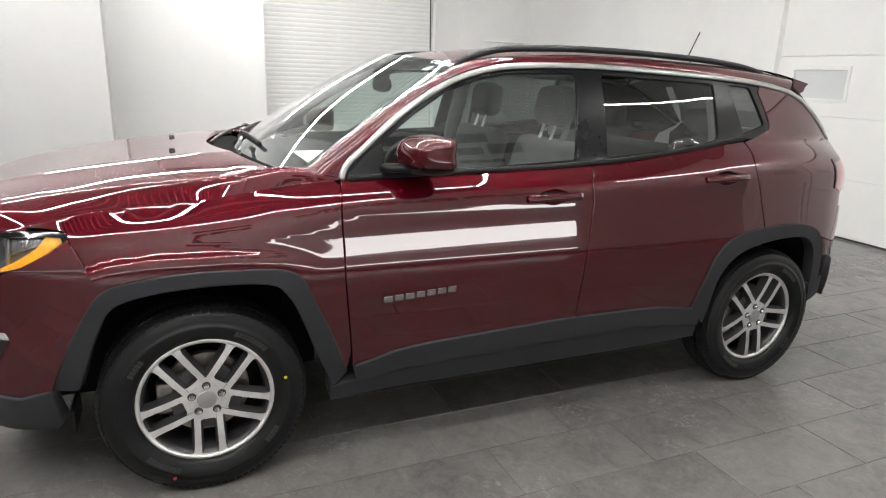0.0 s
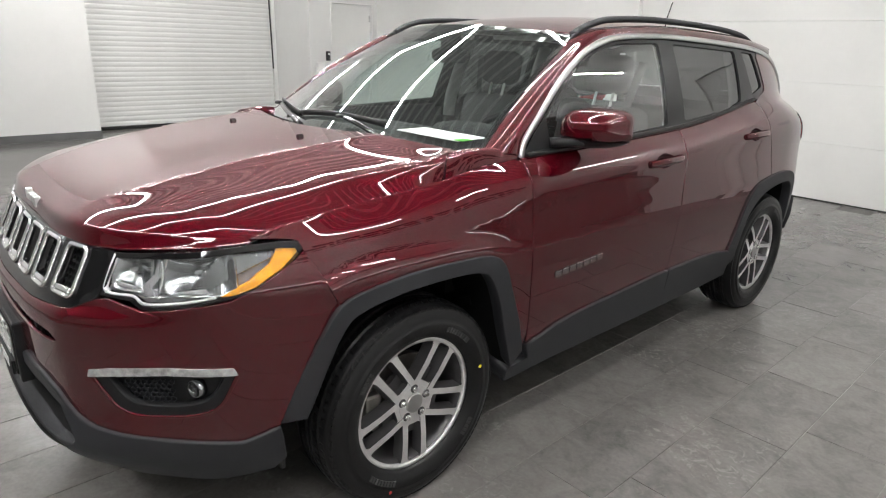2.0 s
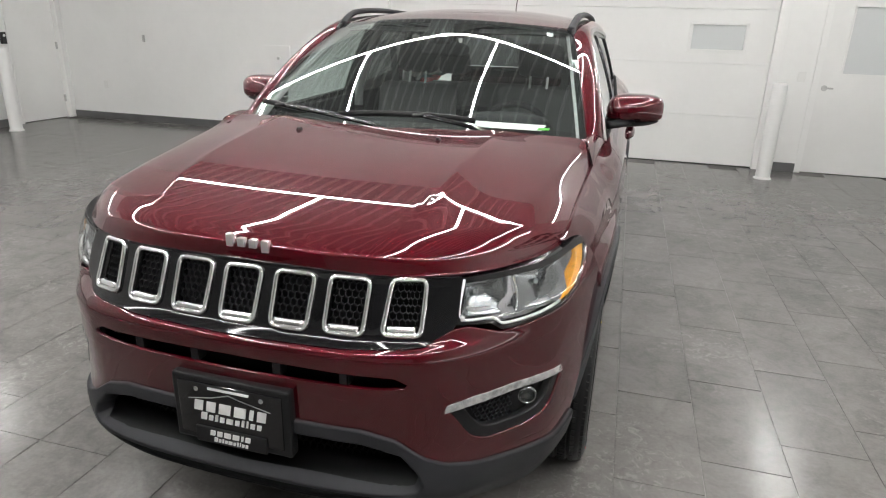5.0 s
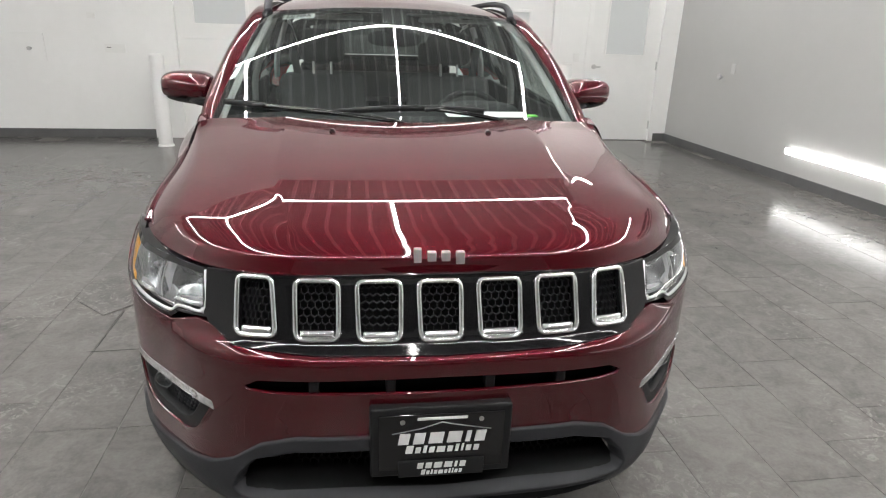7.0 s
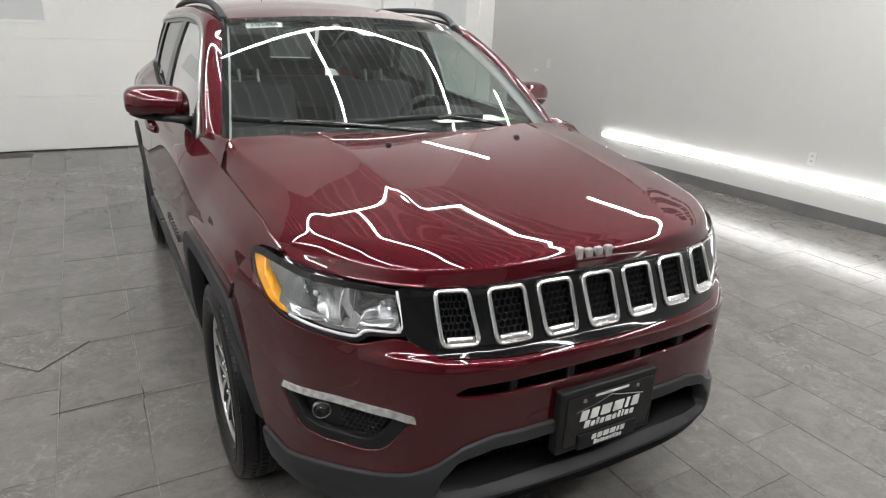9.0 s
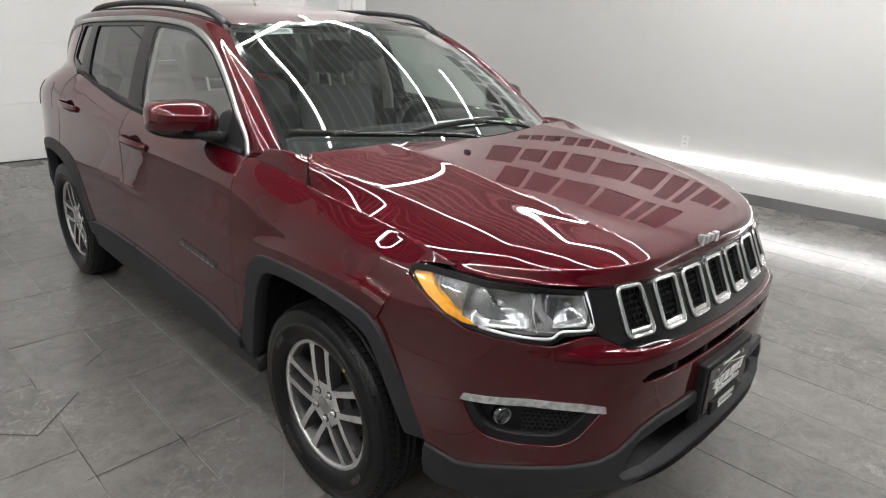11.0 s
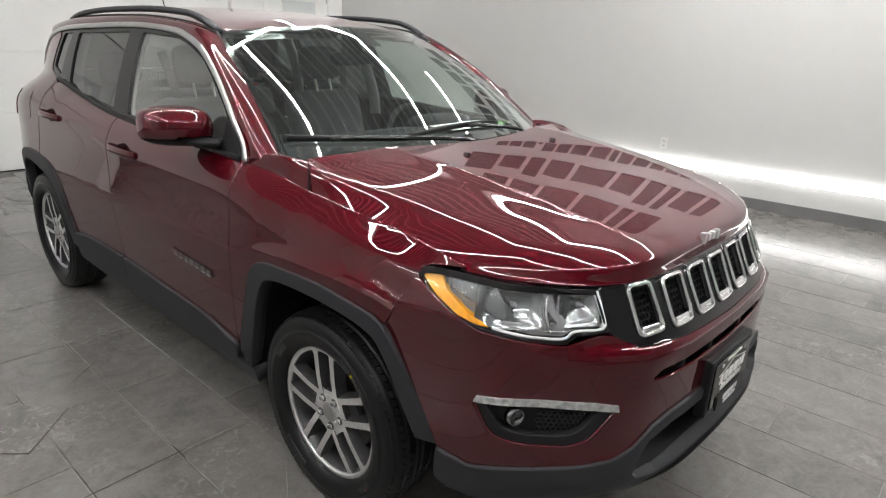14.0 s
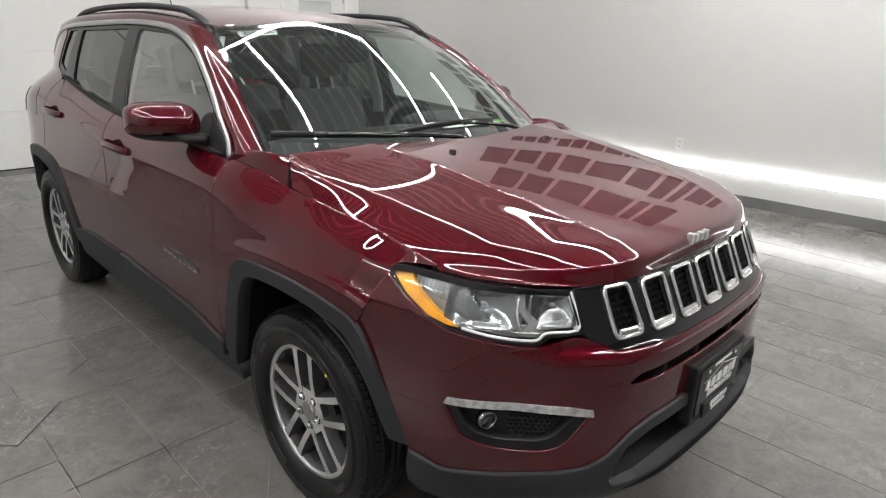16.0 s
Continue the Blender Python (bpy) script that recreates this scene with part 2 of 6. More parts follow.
def catmull(pts, per=6, closed=False):
    """Points on a smooth curve through a few knots."""
    P = [Vector(p) for p in pts]
    n = len(P)
    out = []
    for i in range(n if closed else n - 1):
        a = P[(i - 1) % n] if closed or i > 0 else P[0] * 2 - P[1]
        b, c = P[i], P[(i + 1) % n]
        d = P[(i + 2) % n] if closed or i < n - 2 else P[-1] * 2 - P[-2]
        for k in range(per):
            t = k / per
            out.append(0.5 * (2 * b + (c - a) * t + (2 * a - 5 * b + 4 * c - d) * t * t + (3 * b - a - 3 * c + d) * t ** 3))
    if not closed:
        out.append(P[-1])
    return out


def rounded(pts, r, n=5):
    """A polygon with rounded corners; r is one radius or one for each corner."""
    out = []
    P = [Vector(p) for p in pts]
    rs = r if isinstance(r, (list, tuple)) else [r] * len(P)
    for i, p in enumerate(P):
        if rs[i] <= 0:
            out.append(p)
            continue
        a, b = (P[i - 1] - p), (P[(i + 1) % len(P)] - p)
        d = min(rs[i], a.length * 0.48, b.length * 0.48)
        a, b = p + a.normalized() * d, p + b.normalized() * d
        for k in range(n + 1):
            t = k / n
            out.append(a * (1 - t) ** 2 + p * 2 * t * (1 - t) + b * t * t)
    return out


def resample(poly, step):
    out = []
    n = len(poly)
    for i in range(n):
        a, b = Vector(poly[i]), Vector(poly[(i + 1) % n])
        k = max(1, int(math.ceil((b - a).length / step)))
        for j in range(k):
            out.append(a + (b - a) * j / k)
    return out


def inside(px, py, poly):
    r = np.zeros(px.shape, bool)
    n = len(poly)
    for i in range(n):
        x0, y0 = poly[i]
        x1, y1 = poly[(i + 1) % n]
        if y0 == y1:
            continue
        c = ((y0 > py) != (y1 > py)) & (px < (x1 - x0) * (py - y0) / (y1 - y0) + x0)
        r ^= c
    return r


from mathutils.geometry import delaunay_2d_cdt


def panel(name, outline, f, mat, parent, holes=(), step=0.035, thick=0.014, lip=0.0025, side=1, flip=False, label="", scale=(1, 1), flange=True):
    """A pressed panel: the part of the surface f(a, b) inside an outline, with turned-in edges."""
    sc = Vector(scale)
    def dom(p):
        return Vector((p[0] * sc[0], p[1] * sc[1]))
    loops = [resample([dom(p) for p in poly], step) for poly in (outline, *holes)]
    xs = [p[0] for p in loops[0]]
    ys = [p[1] for p in loops[0]]
    gx, gy = np.meshgrid(np.arange(min(xs) + step * 0.5, max(xs), step), np.arange(min(ys) + step * 0.5, max(ys), step))
    gx, gy = gx.ravel(), gy.ravel()
    keep = inside(gx, gy, loops[0])
    for h in loops[1:]:
        keep &= ~inside(gx, gy, h)
    gx, gy = gx[keep], gy[keep]
    border = np.array([tuple(p) for lp in loops for p in lp])
    if len(gx):
        d = np.sqrt(((gx[:, None] - border[None, :, 0]) ** 2 + (gy[:, None] - border[None, :, 1]) ** 2).min(1))
        gx, gy = gx[d > step * 0.45], gy[d > step * 0.45]
    co = [Vector(p) for lp in loops for p in lp] + [Vector(p) for p in zip(gx.tolist(), gy.tolist())]
    edges, k = [], 0
    for lp in loops:
        m = len(lp)
        edges += [(k + i, k + (i + 1) % m) for i in range(m)]
        k += m
    vs, _, tris, _, _, _ = delaunay_2d_cdt(co, edges, [], 0, 1e-6)
    cx = np.array([sum(vs[i][0] for i in t) / 3 for t in tris])
    cy = np.array([sum(vs[i][1] for i in t) / 3 for t in tris])
    ok = inside(cx, cy, loops[0])
    for h in loops[1:]:
        ok &= ~inside(cx, cy, h)
    tris = [t for t, g in zip(tris, ok) if g]
    used = sorted({i for t in tris for i in t})
    idx = {v: i for i, v in enumerate(used)}
    sgn = -1 if flip else 1
    P, N = [], []
    e = 0.004
    for i in used:
        a, b = vs[i][0] / sc[0], vs[i][1] / sc[1]
        p = Vector(f(a, b))
        da = Vector(f(a + e / sc[0], b)) - Vector(f(a - e / sc[0], b))
        db = Vector(f(a, b + e / sc[1])) - Vector(f(a, b - e / sc[1]))
        P.append(p)
        N.append(da.cross(db).normalized() * sgn)
    F = []
    for t in tris:
        a, b, c = (idx[i] for i in t)
        if (P[b] - P[a]).cross(P[c] - P[a]).dot(N[a] + N[b] + N[c]) < 0:
            b, c = c, b
        F.append((a, b, c))
    if flange:
        half = {}
        for t in F:
            for i in range(3):
                half[(t[i], t[(i + 1) % 3])] = True
        rim = [(a, b) for a, b in half if (b, a) not in half]
        nxt = {a: b for a, b in rim}
        prv = {b: a for a, b in rim}
        r1, r2 = {}, {}
        for a in nxt:
            if a not in prv:
                continue
            t = (P[nxt[a]] - P[prv[a]]).normalized()
            out = t.cross(N[a]).normalized()
            r1[a] = len(P)
            P.append(P[a] + out * lip - N[a] * lip)
            N.append((out + N[a] * 0.5).normalized())
            r2[a] = len(P)
            P.append(P[a] + out * lip - N[a] * thick)
            N.append(out)
        for a, b in rim:
            if a in r1 and b in r1:
                F += [(b, a, r1[a], r1[b]), (r1[b], r1[a], r2[a], r2[b])]
    if side < 0:
        P = [Vector((-p.x, p.y, p.z)) for p in P]
        N = [Vector((-p.x, p.y, p.z)) for p in N]
        F = [t[::-1] for t in F]
    me = bpy.data.meshes.new(name)
    me.from_pydata([tuple(p) for p in P], [], F)
    me.materials.append(mat)
    me.shade_smooth()
    me.normals_split_custom_set_from_vertices([tuple(n) for n in N])
    ob = new(name, me)
    ob.parent = parent
    if label:
        ob["label"] = label
    return ob


def thing(name, label, category, group="", at=(0, 0, 0)):
    e = new(name)
    e.empty_display_size = 0.1
    e.location = at
    return tagged(e, label, category, group)


# ---- the room ----
REAR = 6.17


def wall(name, boxes, mat=None):
    return tagged(obj(name, boxbm(*boxes), mat or M_WALL), "plain white painted showroom wall", "wall", kind="structure")


# the sign wall leans a little from the car's line
SIGN_M = pose(4.630, 0, 0, 0, 0, 4.53)
tagged(obj("wall_east", boxbm(((0, -13.5, 0), (0.15, 6.45, CEIL)), m=SIGN_M), M_EASTWALL_DIM), "smooth white showroom wall carrying the sign", "wall", kind="structure")
wall("wall_north", [((-7.95, REAR, 0), (-2.33, REAR + 0.15, CEIL)), ((-2.33, REAR, 2.55), (2.42, REAR + 0.15, CEIL)), ((2.42, REAR, 0), (2.90, REAR + 0.15, CEIL)),
                    ((2.90, REAR, 2.13), (3.92, REAR + 0.15, CEIL)), ((3.92, REAR, 0), (4.6, REAR + 0.15, CEIL))])
wall("wall_west", [((-8.35, -13.5, 0), (-8.2, 1.42, CEIL)), ((-9.3, 1.27, 0), (-8.35, 1.42, CEIL)), ((-9.3, 4.75, 0), (-7.75, 5.0, CEIL)),
                   ((-7.95, 5.0, 0), (-7.75, 5.18, CEIL)), ((-7.95, 5.18, 2.13), (-7.75, 6.08, CEIL)), ((-7.95, 6.08, 0), (-7.75, REAR, CEIL)), ((-9.3, 1.42, 3.0), (-9.0, 4.75, CEIL))], M_WESTWALL_DIM)
wall("wall_partition", [((-5.3, -13.5, 0), (-4.93, -.68, CEIL))], M_PARTITION_DIM)
wall("wall_south", [((-9.3, -13.65, 0), (6, -13.5, CEIL))])
bm = boxbm(((-9.5, -13.7, CEIL + .05), (6, 6.5, CEIL + 0.2)))
deck = len(bm.faces)
for i in range(62):
    x = -9.5 + i * .25
    box(bm, (x, -13.7, CEIL), (x + .045, 6.5, CEIL + .0505))
bm.faces.ensure_lookup_table()
for f in bm.faces[deck:]:
    f.material_index = 1
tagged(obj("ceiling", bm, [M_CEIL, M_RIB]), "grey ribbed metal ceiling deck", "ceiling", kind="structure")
floor = tagged(obj("floor", boxbm(((-9.5, -13.7, -0.1), (6, 6.5, -0.0024))), M_GROUT), "dark grey rectangular porcelain tiles laid in staggered rows", "floor", kind="structure")


def strip(name, boxes, m=None):
    return tagged(obj(name, boxbm(*boxes, bevel=0.002, m=m), M_BASE), "dark grey tile skirting along the wall", "baseboard", kind="structure")


strip("baseboard", [((-0.012, -7.5, 0), (0, 6.4, 0.105))], SIGN_M)
strip("baseboard", [((-7.75, REAR - 0.012, 0), (-2.36, REAR, 0.105))])
strip("baseboard", [((2.45, REAR - 0.012, 0), (2.86, REAR, 0.105))])
strip("baseboard", [((3.96, REAR - 0.012, 0), (4.13, REAR, 0.105))])
strip("baseboard", [((-8.2, -7.5, 0), (-8.188, 1.42, 0.105))])
strip("baseboard", [((-8.9, 4.738, 0), (-7.738, 4.75, 0.105)), ((-7.75, 4.75, 0), (-7.738, 5.14, 0.105))])

# linear ceiling lights
def led(name, a, b, w=0.022):
    a, b = Vector(a), Vector(b)
    d = (b - a).normalized()
    s = Vector((-d.y, d.x, 0)) * w / 2
    th = thing(name, "long slim white linear LED ceiling light", "ceiling light", "linear ceiling lights", at=(a + b) / 2)
    c = (a + b) / 2
    m = Matrix.LocRotScale(Vector((0, 0, 0)), Euler((0, 0, math.atan2(d.y, d.x))), None)
    L = (b - a).length / 2
    bm = boxbm(((-L, -w / 2 - 0.006, 0), (L, w / 2 + 0.006, 0.03)), m=m)
    part("housing", bm, M_OUTLET, th)
    bm = boxbm(((-L + 0.01, -w / 2, -0.021), (L - 0.01, w / 2, -0.001)), bevel=.004, m=m)
    part("diffuser", bm, M_LED, th)
    for t in (-.9, -.3, .3, .9):
        bm = bmesh.new()
        p = d * t * L
        tube(bm, [(p.x, p.y, 0.03), (p.x, p.y, CEIL - a.z + .02)], 0.002, 5)
        part("hanging_wire", bm, M_STEEL, th)
    return th


ZL = 3.5
for x in (-3.5, -1.72, .12, 1.82):
    led("ceiling_light", (x, -3.2, ZL), (x, 2.10, ZL))
led("ceiling_light", (3.1, -3.2, ZL), (3.1, 1.85, ZL))
# extra strip, unseen and added to brighten the sign wall's rear and car side
led("ceiling_light", (3.1, 4.0, ZL), (3.1, 6.1, ZL))
# added strip over the unseen west bay, lifting the light on its walls
led("ceiling_light", (-6.7, -.4, ZL), (-6.7, 3.4, ZL))
led("ceiling_light", (-3.5, -3.24, ZL), (3.1, -3.24, ZL))
led("ceiling_light", (-3.5, 2.14, ZL), (1.84, 2.14, ZL))

# wall light low on the sign wall
wl = thing("wall_light", "bright white LED tube along the foot of the wall", "wall light")
wl.matrix_world = SIGN_M
bm = bmesh.new()
tube(bm, [(-0.045, -7.2, 0.338), (-0.045, 3.79, 0.338)], (0.018, 0.033), 14)
part("diffuser", bm, M_LEDWALL, wl, smooth=True)
bm = boxbm(((-0.03, -7.2, 0.318), (0, 3.79, 0.358)))
part("housing", bm, M_OUTLET, wl)

# ---- the car: surfaces ----
class Curve:
    """Smooth monotone interpolation through a few knots."""
    def __init__(s, xs, ys):
        s.x, s.y = [float(v) for v in xs], [float(v) for v in ys]
        n = len(s.x)
        h = [s.x[i + 1] - s.x[i] for i in range(n - 1)]
        d = [(s.y[i + 1] - s.y[i]) / h[i] for i in range(n - 1)]
        s.m = [d[0]] + [0.0] * (n - 2) + [d[-1]]
        for i in range(1, n - 1):
            if d[i - 1] * d[i] > 0:
                w1, w2 = 2 * h[i] + h[i - 1], h[i] + 2 * h[i - 1]
                s.m[i] = (w1 + w2) / (w1 / d[i - 1] + w2 / d[i])

    def __call__(s, v):
        v = min(max(v, s.x[0]), s.x[-1])
        i = 0
        while i < len(s.x) - 2 and v > s.x[i + 1]:
            i += 1
        h = s.x[i + 1] - s.x[i]
        t = (v - s.x[i]) / h
        return (2 * t ** 3 - 3 * t * t + 1) * s.y[i] + (t ** 3 - 2 * t * t + t) * h * s.m[i] + (3 * t * t - 2 * t ** 3) * s.y[i + 1] + (t ** 3 - t * t) * h * s.m[i + 1]


SIDE_X = Curve([-.75, -.5, -.35, -.1, .2, .6, 1.5, 2.3, 2.7, 3.0, 3.15, 3.28, 3.38, 3.45], [.70, .815, .862, .888, .898, .903, .908, .906, .898, .862, .815, .735, .63, .50])
BELT_Z = Curve([-.6, -.5, -.384, -.254, -.106, .054, .145, .3, .5, 1.0, 1.58, 2.17, 2.35, 2.7, 3.05, 3.4], [.970, .985, 1.010, 1.029, 1.042, 1.058, 1.067, 1.094, 1.110, 1.125, 1.145, 1.20, 1.225, 1.25, 1.23, 1.2])
BELT_X = Curve([-.6, -.5, -.1, .054, .145, .3, .49, 1.0, 1.58, 2.17, 2.4, 2.7, 3.0, 3.2, 3.4], [.725, .768, .782, .789, .793, .802, .813, .818, .813, .785, .770, .738, .684, .622, .52])
ROLL = Curve([-.6, .2, .6, 1.6, 2.4, 3.4], [.15, .17, .12, .12, .17, .2])
PROFILE = Curve([0.25, 0.36, 0.45, 0.62, 0.78, 0.79, 0.8, 0.81, 0.82, 0.83, 0.84, 0.85, 0.86, 0.87, 0.88, 0.89, 0.9, 0.91, 0.92, 0.93, 0.94, 0.95, 0.96, 0.97, 0.98, 0.99, 1.0, 1.01, 1.02, 1.06, 1.2],
                [-0.05, -0.03, -0.016, -0.002, 0.006, 0.00586, 0.00548, 0.00479, 0.00388, 0.0029, 0.00199, 0.00119, 0.00049, -0.00014, -0.00071, -0.00122, -0.00168, -0.00209, -0.00244, -0.00271, -0.00287, -0.00294, -0.00293, -0.00288, -0.00282, -0.00276, -0.00272, -0.00273, -0.00284, -0.00584, -0.01484])


RIDGE = Curve([-.5, -.33, -.25, -.1, .08, .25, .35, .42, .47], [.80, .852, .874, .886, .886, .872, .852, .826, .82])


def shoulder(s):
    """Fall of the fender's flank, gentle over the arch and steep at the shoulder, from 0 to 1."""
    u = min(1, max(0, (s - .3) / .4))
    return .56 * s + .88 * (.4 * (u ** 3 - u ** 4 / 2) + max(0, s - .7))


def side_x(y, z):
    """Half width of the body side at y and height z."""
    zt, xt = BELT_Z(y), BELT_X(y)
    if z > zt:
        h = z - zt
        return xt - .24 * h - .35 * h * h
    r = ROLL(y)
    s = max(0, (z - (zt - r)) / r)
    a = SIDE_X(y)
    # the fender is fuller than the doors
    f = 1 / (1 + math.exp((y - .31) / .055))
    a -= (.06 + .14 * f) * max(0, abs(z - .80) - .02) ** 2 * (1 if z > .8 else .35)
    door = a + PROFILE(z) * (1 - s) - (a - xt) * s ** 2.3
    if f < .002:
        return door
    # a ledge over the arch, then the flank up to the shoulder
    zr = RIDGE(y)
    amp = .009 + .015 / (1 + math.exp((y - .32) / .05))
    ledge = amp / (1 + math.exp((zr - z) / .0075))
    z0 = max(zr + .015, zt - .155)
    q = max(0, (z - z0) / (zt - z0))
    top = SIDE_X(y) + PROFILE(.78) - amp - .20 * (zt - .82) ** 2 - xt
    fender = a + PROFILE(min(z, .78)) - ledge - top * shoulder(q)
    return door + (fender - door) * f


def on_side(off=0.0):
    return lambda y, z: (side_x(y, z) + off, y, z)


# plan of the nose, from one side round to the other
_half = [(.25, -.941), (.45, -.912), (.56, -.855), (.67, -.75), (.797, -.578), (.857, -.37), (.88, -.2)]
_knots = [(-x, y) for x, y in reversed(_half)] + [(0, -.948)] + _half
_chord = [0.0]
for _a, _b in zip(_knots, _knots[1:]):
    _chord.append(_chord[-1] + math.dist(_a, _b))
_mid = _chord[len(_half)]
NOSE_X = Curve([c - _mid for c in _chord], [p[0] for p in _knots])
NOSE_Y = Curve([c - _mid for c in _chord], [p[1] for p in _knots])
S_OF_X = Curve([p[0] for p in _knots], [c - _mid for c in _chord])
OFF_IN = Curve([.27, .33, .37, .40, .43, .47, .52, .58, .66, .72, .765, .776, .786, .800, .84, .945], [-.10, -.035, .000, .012, .014, .010, .0, 0, .002, .003, .005, .002, -.012, -.030, -.050, -.10])
OFF_OUT = Curve([.27, .36, .45, .62, .85, .90, .965, 1.0], [-.06, -.022, -.004, 0, 0, -.012, -.042, -.062])


def nose(s, z, off=0.0):
    """A point of the nose: s metres round its plan from the middle, at height z."""
    e = 0.004
    tx, ty = NOSE_X(s + e) - NOSE_X(s - e), NOSE_Y(s + e) - NOSE_Y(s - e)
    l = math.hypot(tx, ty)
    w = min(1, max(0, (abs(s) - .46) / .42))
    w = w * w * (3 - 2 * w)
    o = (1 - w) * OFF_IN(z) + w * OFF_OUT(z) + off
    return (NOSE_X(s) + ty / l * o, NOSE_Y(s) - tx / l * o, z)


def on_nose(off=0.0):
    return lambda s, z: nose(s, z, off)


def N(x, z):
    """The nose parameter at which the skin at height z is x wide."""
    lo, hi = 0.0, S_OF_X(.879)
    for _ in range(26):
        m = (lo + hi) / 2
        if nose(m, z)[0] < x:
            lo = m
        else:
            hi = m
    return (lo, z)


def NY(y, z):
    """The nose parameter at which the skin at height z reaches back to y."""
    lo, hi = 0.0, S_OF_X(.879)
    for _ in range(26):
        m = (lo + hi) / 2
        if nose(m, z)[1] < y:
            lo = m
        else:
            hi = m
    return (lo, z)


HOOD_YC = Curve([0, .06, .12, .2, .35, .55, .8, 1], [-.842, -.836, -.796, -.725, -.58, -.37, -.10, .085])
HOOD_ZC = Curve([0, .06, .12, .2, .35, .55, .8, 1], [.952, .988, 1.016, 1.042, 1.078, 1.116, 1.150, 1.165])
HOOD_YE = Curve([0, .12, .5, 1], [-.503, -.44, -.11, .275])


HOOD_Z_OF_Y = Curve([-.842, -.836, -.796, -.725, -.58, -.37, -.10, .085, .28], [.952, .988, 1.016, 1.042, 1.078, 1.116, 1.150, 1.165, 1.174])
HOOD_CREASE = Curve([0, .16, .35, .6, 1], [.42, .46, .53, .55, .57])
HOOD_SHOULDER = Curve([0, .2, .45, .7, .88, 1], [.70, .72, .78, .86, .91, .93])
HOOD_DROP = Curve([0, .2, .45, .7, .88, 1], [.55, .52, .50, .47, .40, .26])


def hood_at(u, w):
    """The bonnet: u across (-1 to 1), w from the nose to the windscreen. A low middle bulge, a shoulder near each side, and a cut-off rear corner."""
    a = abs(u)
    ye = HOOD_YE(w)
    cut = .115 * max(0, (w - .55) / .45) ** 1.5
    yg = ye - cut
    zg = BELT_Z(yg) - 0.004 - (0.012 if w < .12 else 0) * (1 - w / .12)
    c = HOOD_CREASE(w)
    k = max(0, (a - c) / (1 - c))
    front = max(0, 1 - w / .17)
    front = front * front * (3 - 2 * front)
    r = min(1, max(0, (w - .10) / .35))
    S = .006 * r * r * (3 - 2 * r) * (1.25 - w)
    step = S * (1 - math.exp(-max(0, a - c) / .04))
    f2, d2 = HOOD_SHOULDER(w), HOOD_DROP(w)
    m1, m2, h = d2 / f2, (1 - d2) / (1 - f2), .35 * (1 - f2)
    if k < f2 - h:
        drop = m1 * k
    elif k > f2 + h:
        drop = 1 - m2 * (1 - k)
    else:
        drop = m1 * k + (m2 - m1) * (k - f2 + h) ** 2 / (4 * h)
    y = HOOD_YC(w) + (ye - HOOD_YC(w)) * (a ** 4.6 * (1 - w) + a ** 1.7 * w) - cut * max(0, (a - .92) / .08)
    flat = HOOD_Z_OF_Y(y) + .010 * min(a, c) ** 2 - step
    z_in = flat - drop * (flat - zg)
    z_front = HOOD_ZC(w) + (zg - HOOD_ZC(w)) * a ** 2.6
    z = z_in * (1 - front) + z_front * front
    return (u * (BELT_X(yg) - .010), y, z)


def screen_at(u, v):
    """The windscreen: u across, v up."""
    yb, yt = .188 + .148 * abs(u) ** 1.8, .908 + .142 * abs(u) ** 1.9
    zt = 1.556 - .026 * u * u
    return (u * (.757 + (.597 - .757) * v), yb + (yt - yb) * v - .02 * math.sin(math.pi * v), 1.105 + .012 * (1 - u * u) + (zt - 1.105) * v + .022 * math.sin(math.pi * v))


ROOF_ZC = Curve([.9, 1.0, 1.2, 1.6, 2.0, 2.5, 2.9, 3.12], [1.554, 1.569, 1.599, 1.631, 1.640, 1.626, 1.598, 1.568])
ROOF_ZE = Curve([.9, 1.05, 1.3, 1.7, 2.4, 2.9, 3.12], [1.505, 1.533, 1.560, 1.577, 1.562, 1.525, 1.49])
ROOF_X = Curve([.9, 1.05, 1.3, 1.7, 2.4, 2.9, 3.12], [.597, .600, .602, .604, .588, .555, .52])


def roof_at(x, y):
    a = min(1.2, abs(x) / ROOF_X(y))
    return (x, y, ROOF_ZC(y) + (ROOF_ZE(y) - ROOF_ZC(y)) * a ** 2.4)


# the line of the bright trim over the side windows, and the roof's edge above it
TRIM = catmull([(.498, 1.110), (.527, 1.165), (.606, 1.230), (.723, 1.324), (.845, 1.402), (.97, 1.464), (1.097, 1.503), (1.24, 1.527), (1.5, 1.539), (1.79, 1.537), (2.376, 1.513), (2.657, 1.490), (2.86, 1.458)], 5)
_trim3 = [Vector((side_x(p.x, p.y), p.x, p.y)) for p in TRIM]
_inner = [screen_at(1.0, v) for v in (0, .25, .5, .75)] + [(.600, 1.05, 1.533), (.602, 1.3, 1.560), (.604, 1.7, 1.577), (.588, 2.4, 1.562), (.555, 2.95, 1.52)]
_inner = catmull(_inner, 8)


def along(pts, t):
    """A point at a fraction of a polyline's length."""
    L = [0.0]
    for a, b in zip(pts, pts[1:]):
        L.append(L[-1] + (b - a).length)
    d = min(max(t, 0), 1) * L[-1]
    for i in range(len(pts) - 1):
        if d <= L[i + 1] or i == len(pts) - 2:
            k = (d - L[i]) / max(1e-9, L[i + 1] - L[i])
            return pts[i] + (pts[i + 1] - pts[i]) * k
    return pts[-1]


def table(pts, n=160):
    T = [along(pts, i / n) for i in range(n + 1)]
    def f(t):
        x = min(max(t, 0), 1) * n
        i = min(int(x), n - 1)
        return T[i].lerp(T[i + 1], x - i)
    return f


_to, _ti = table(_trim3), table(_inner)


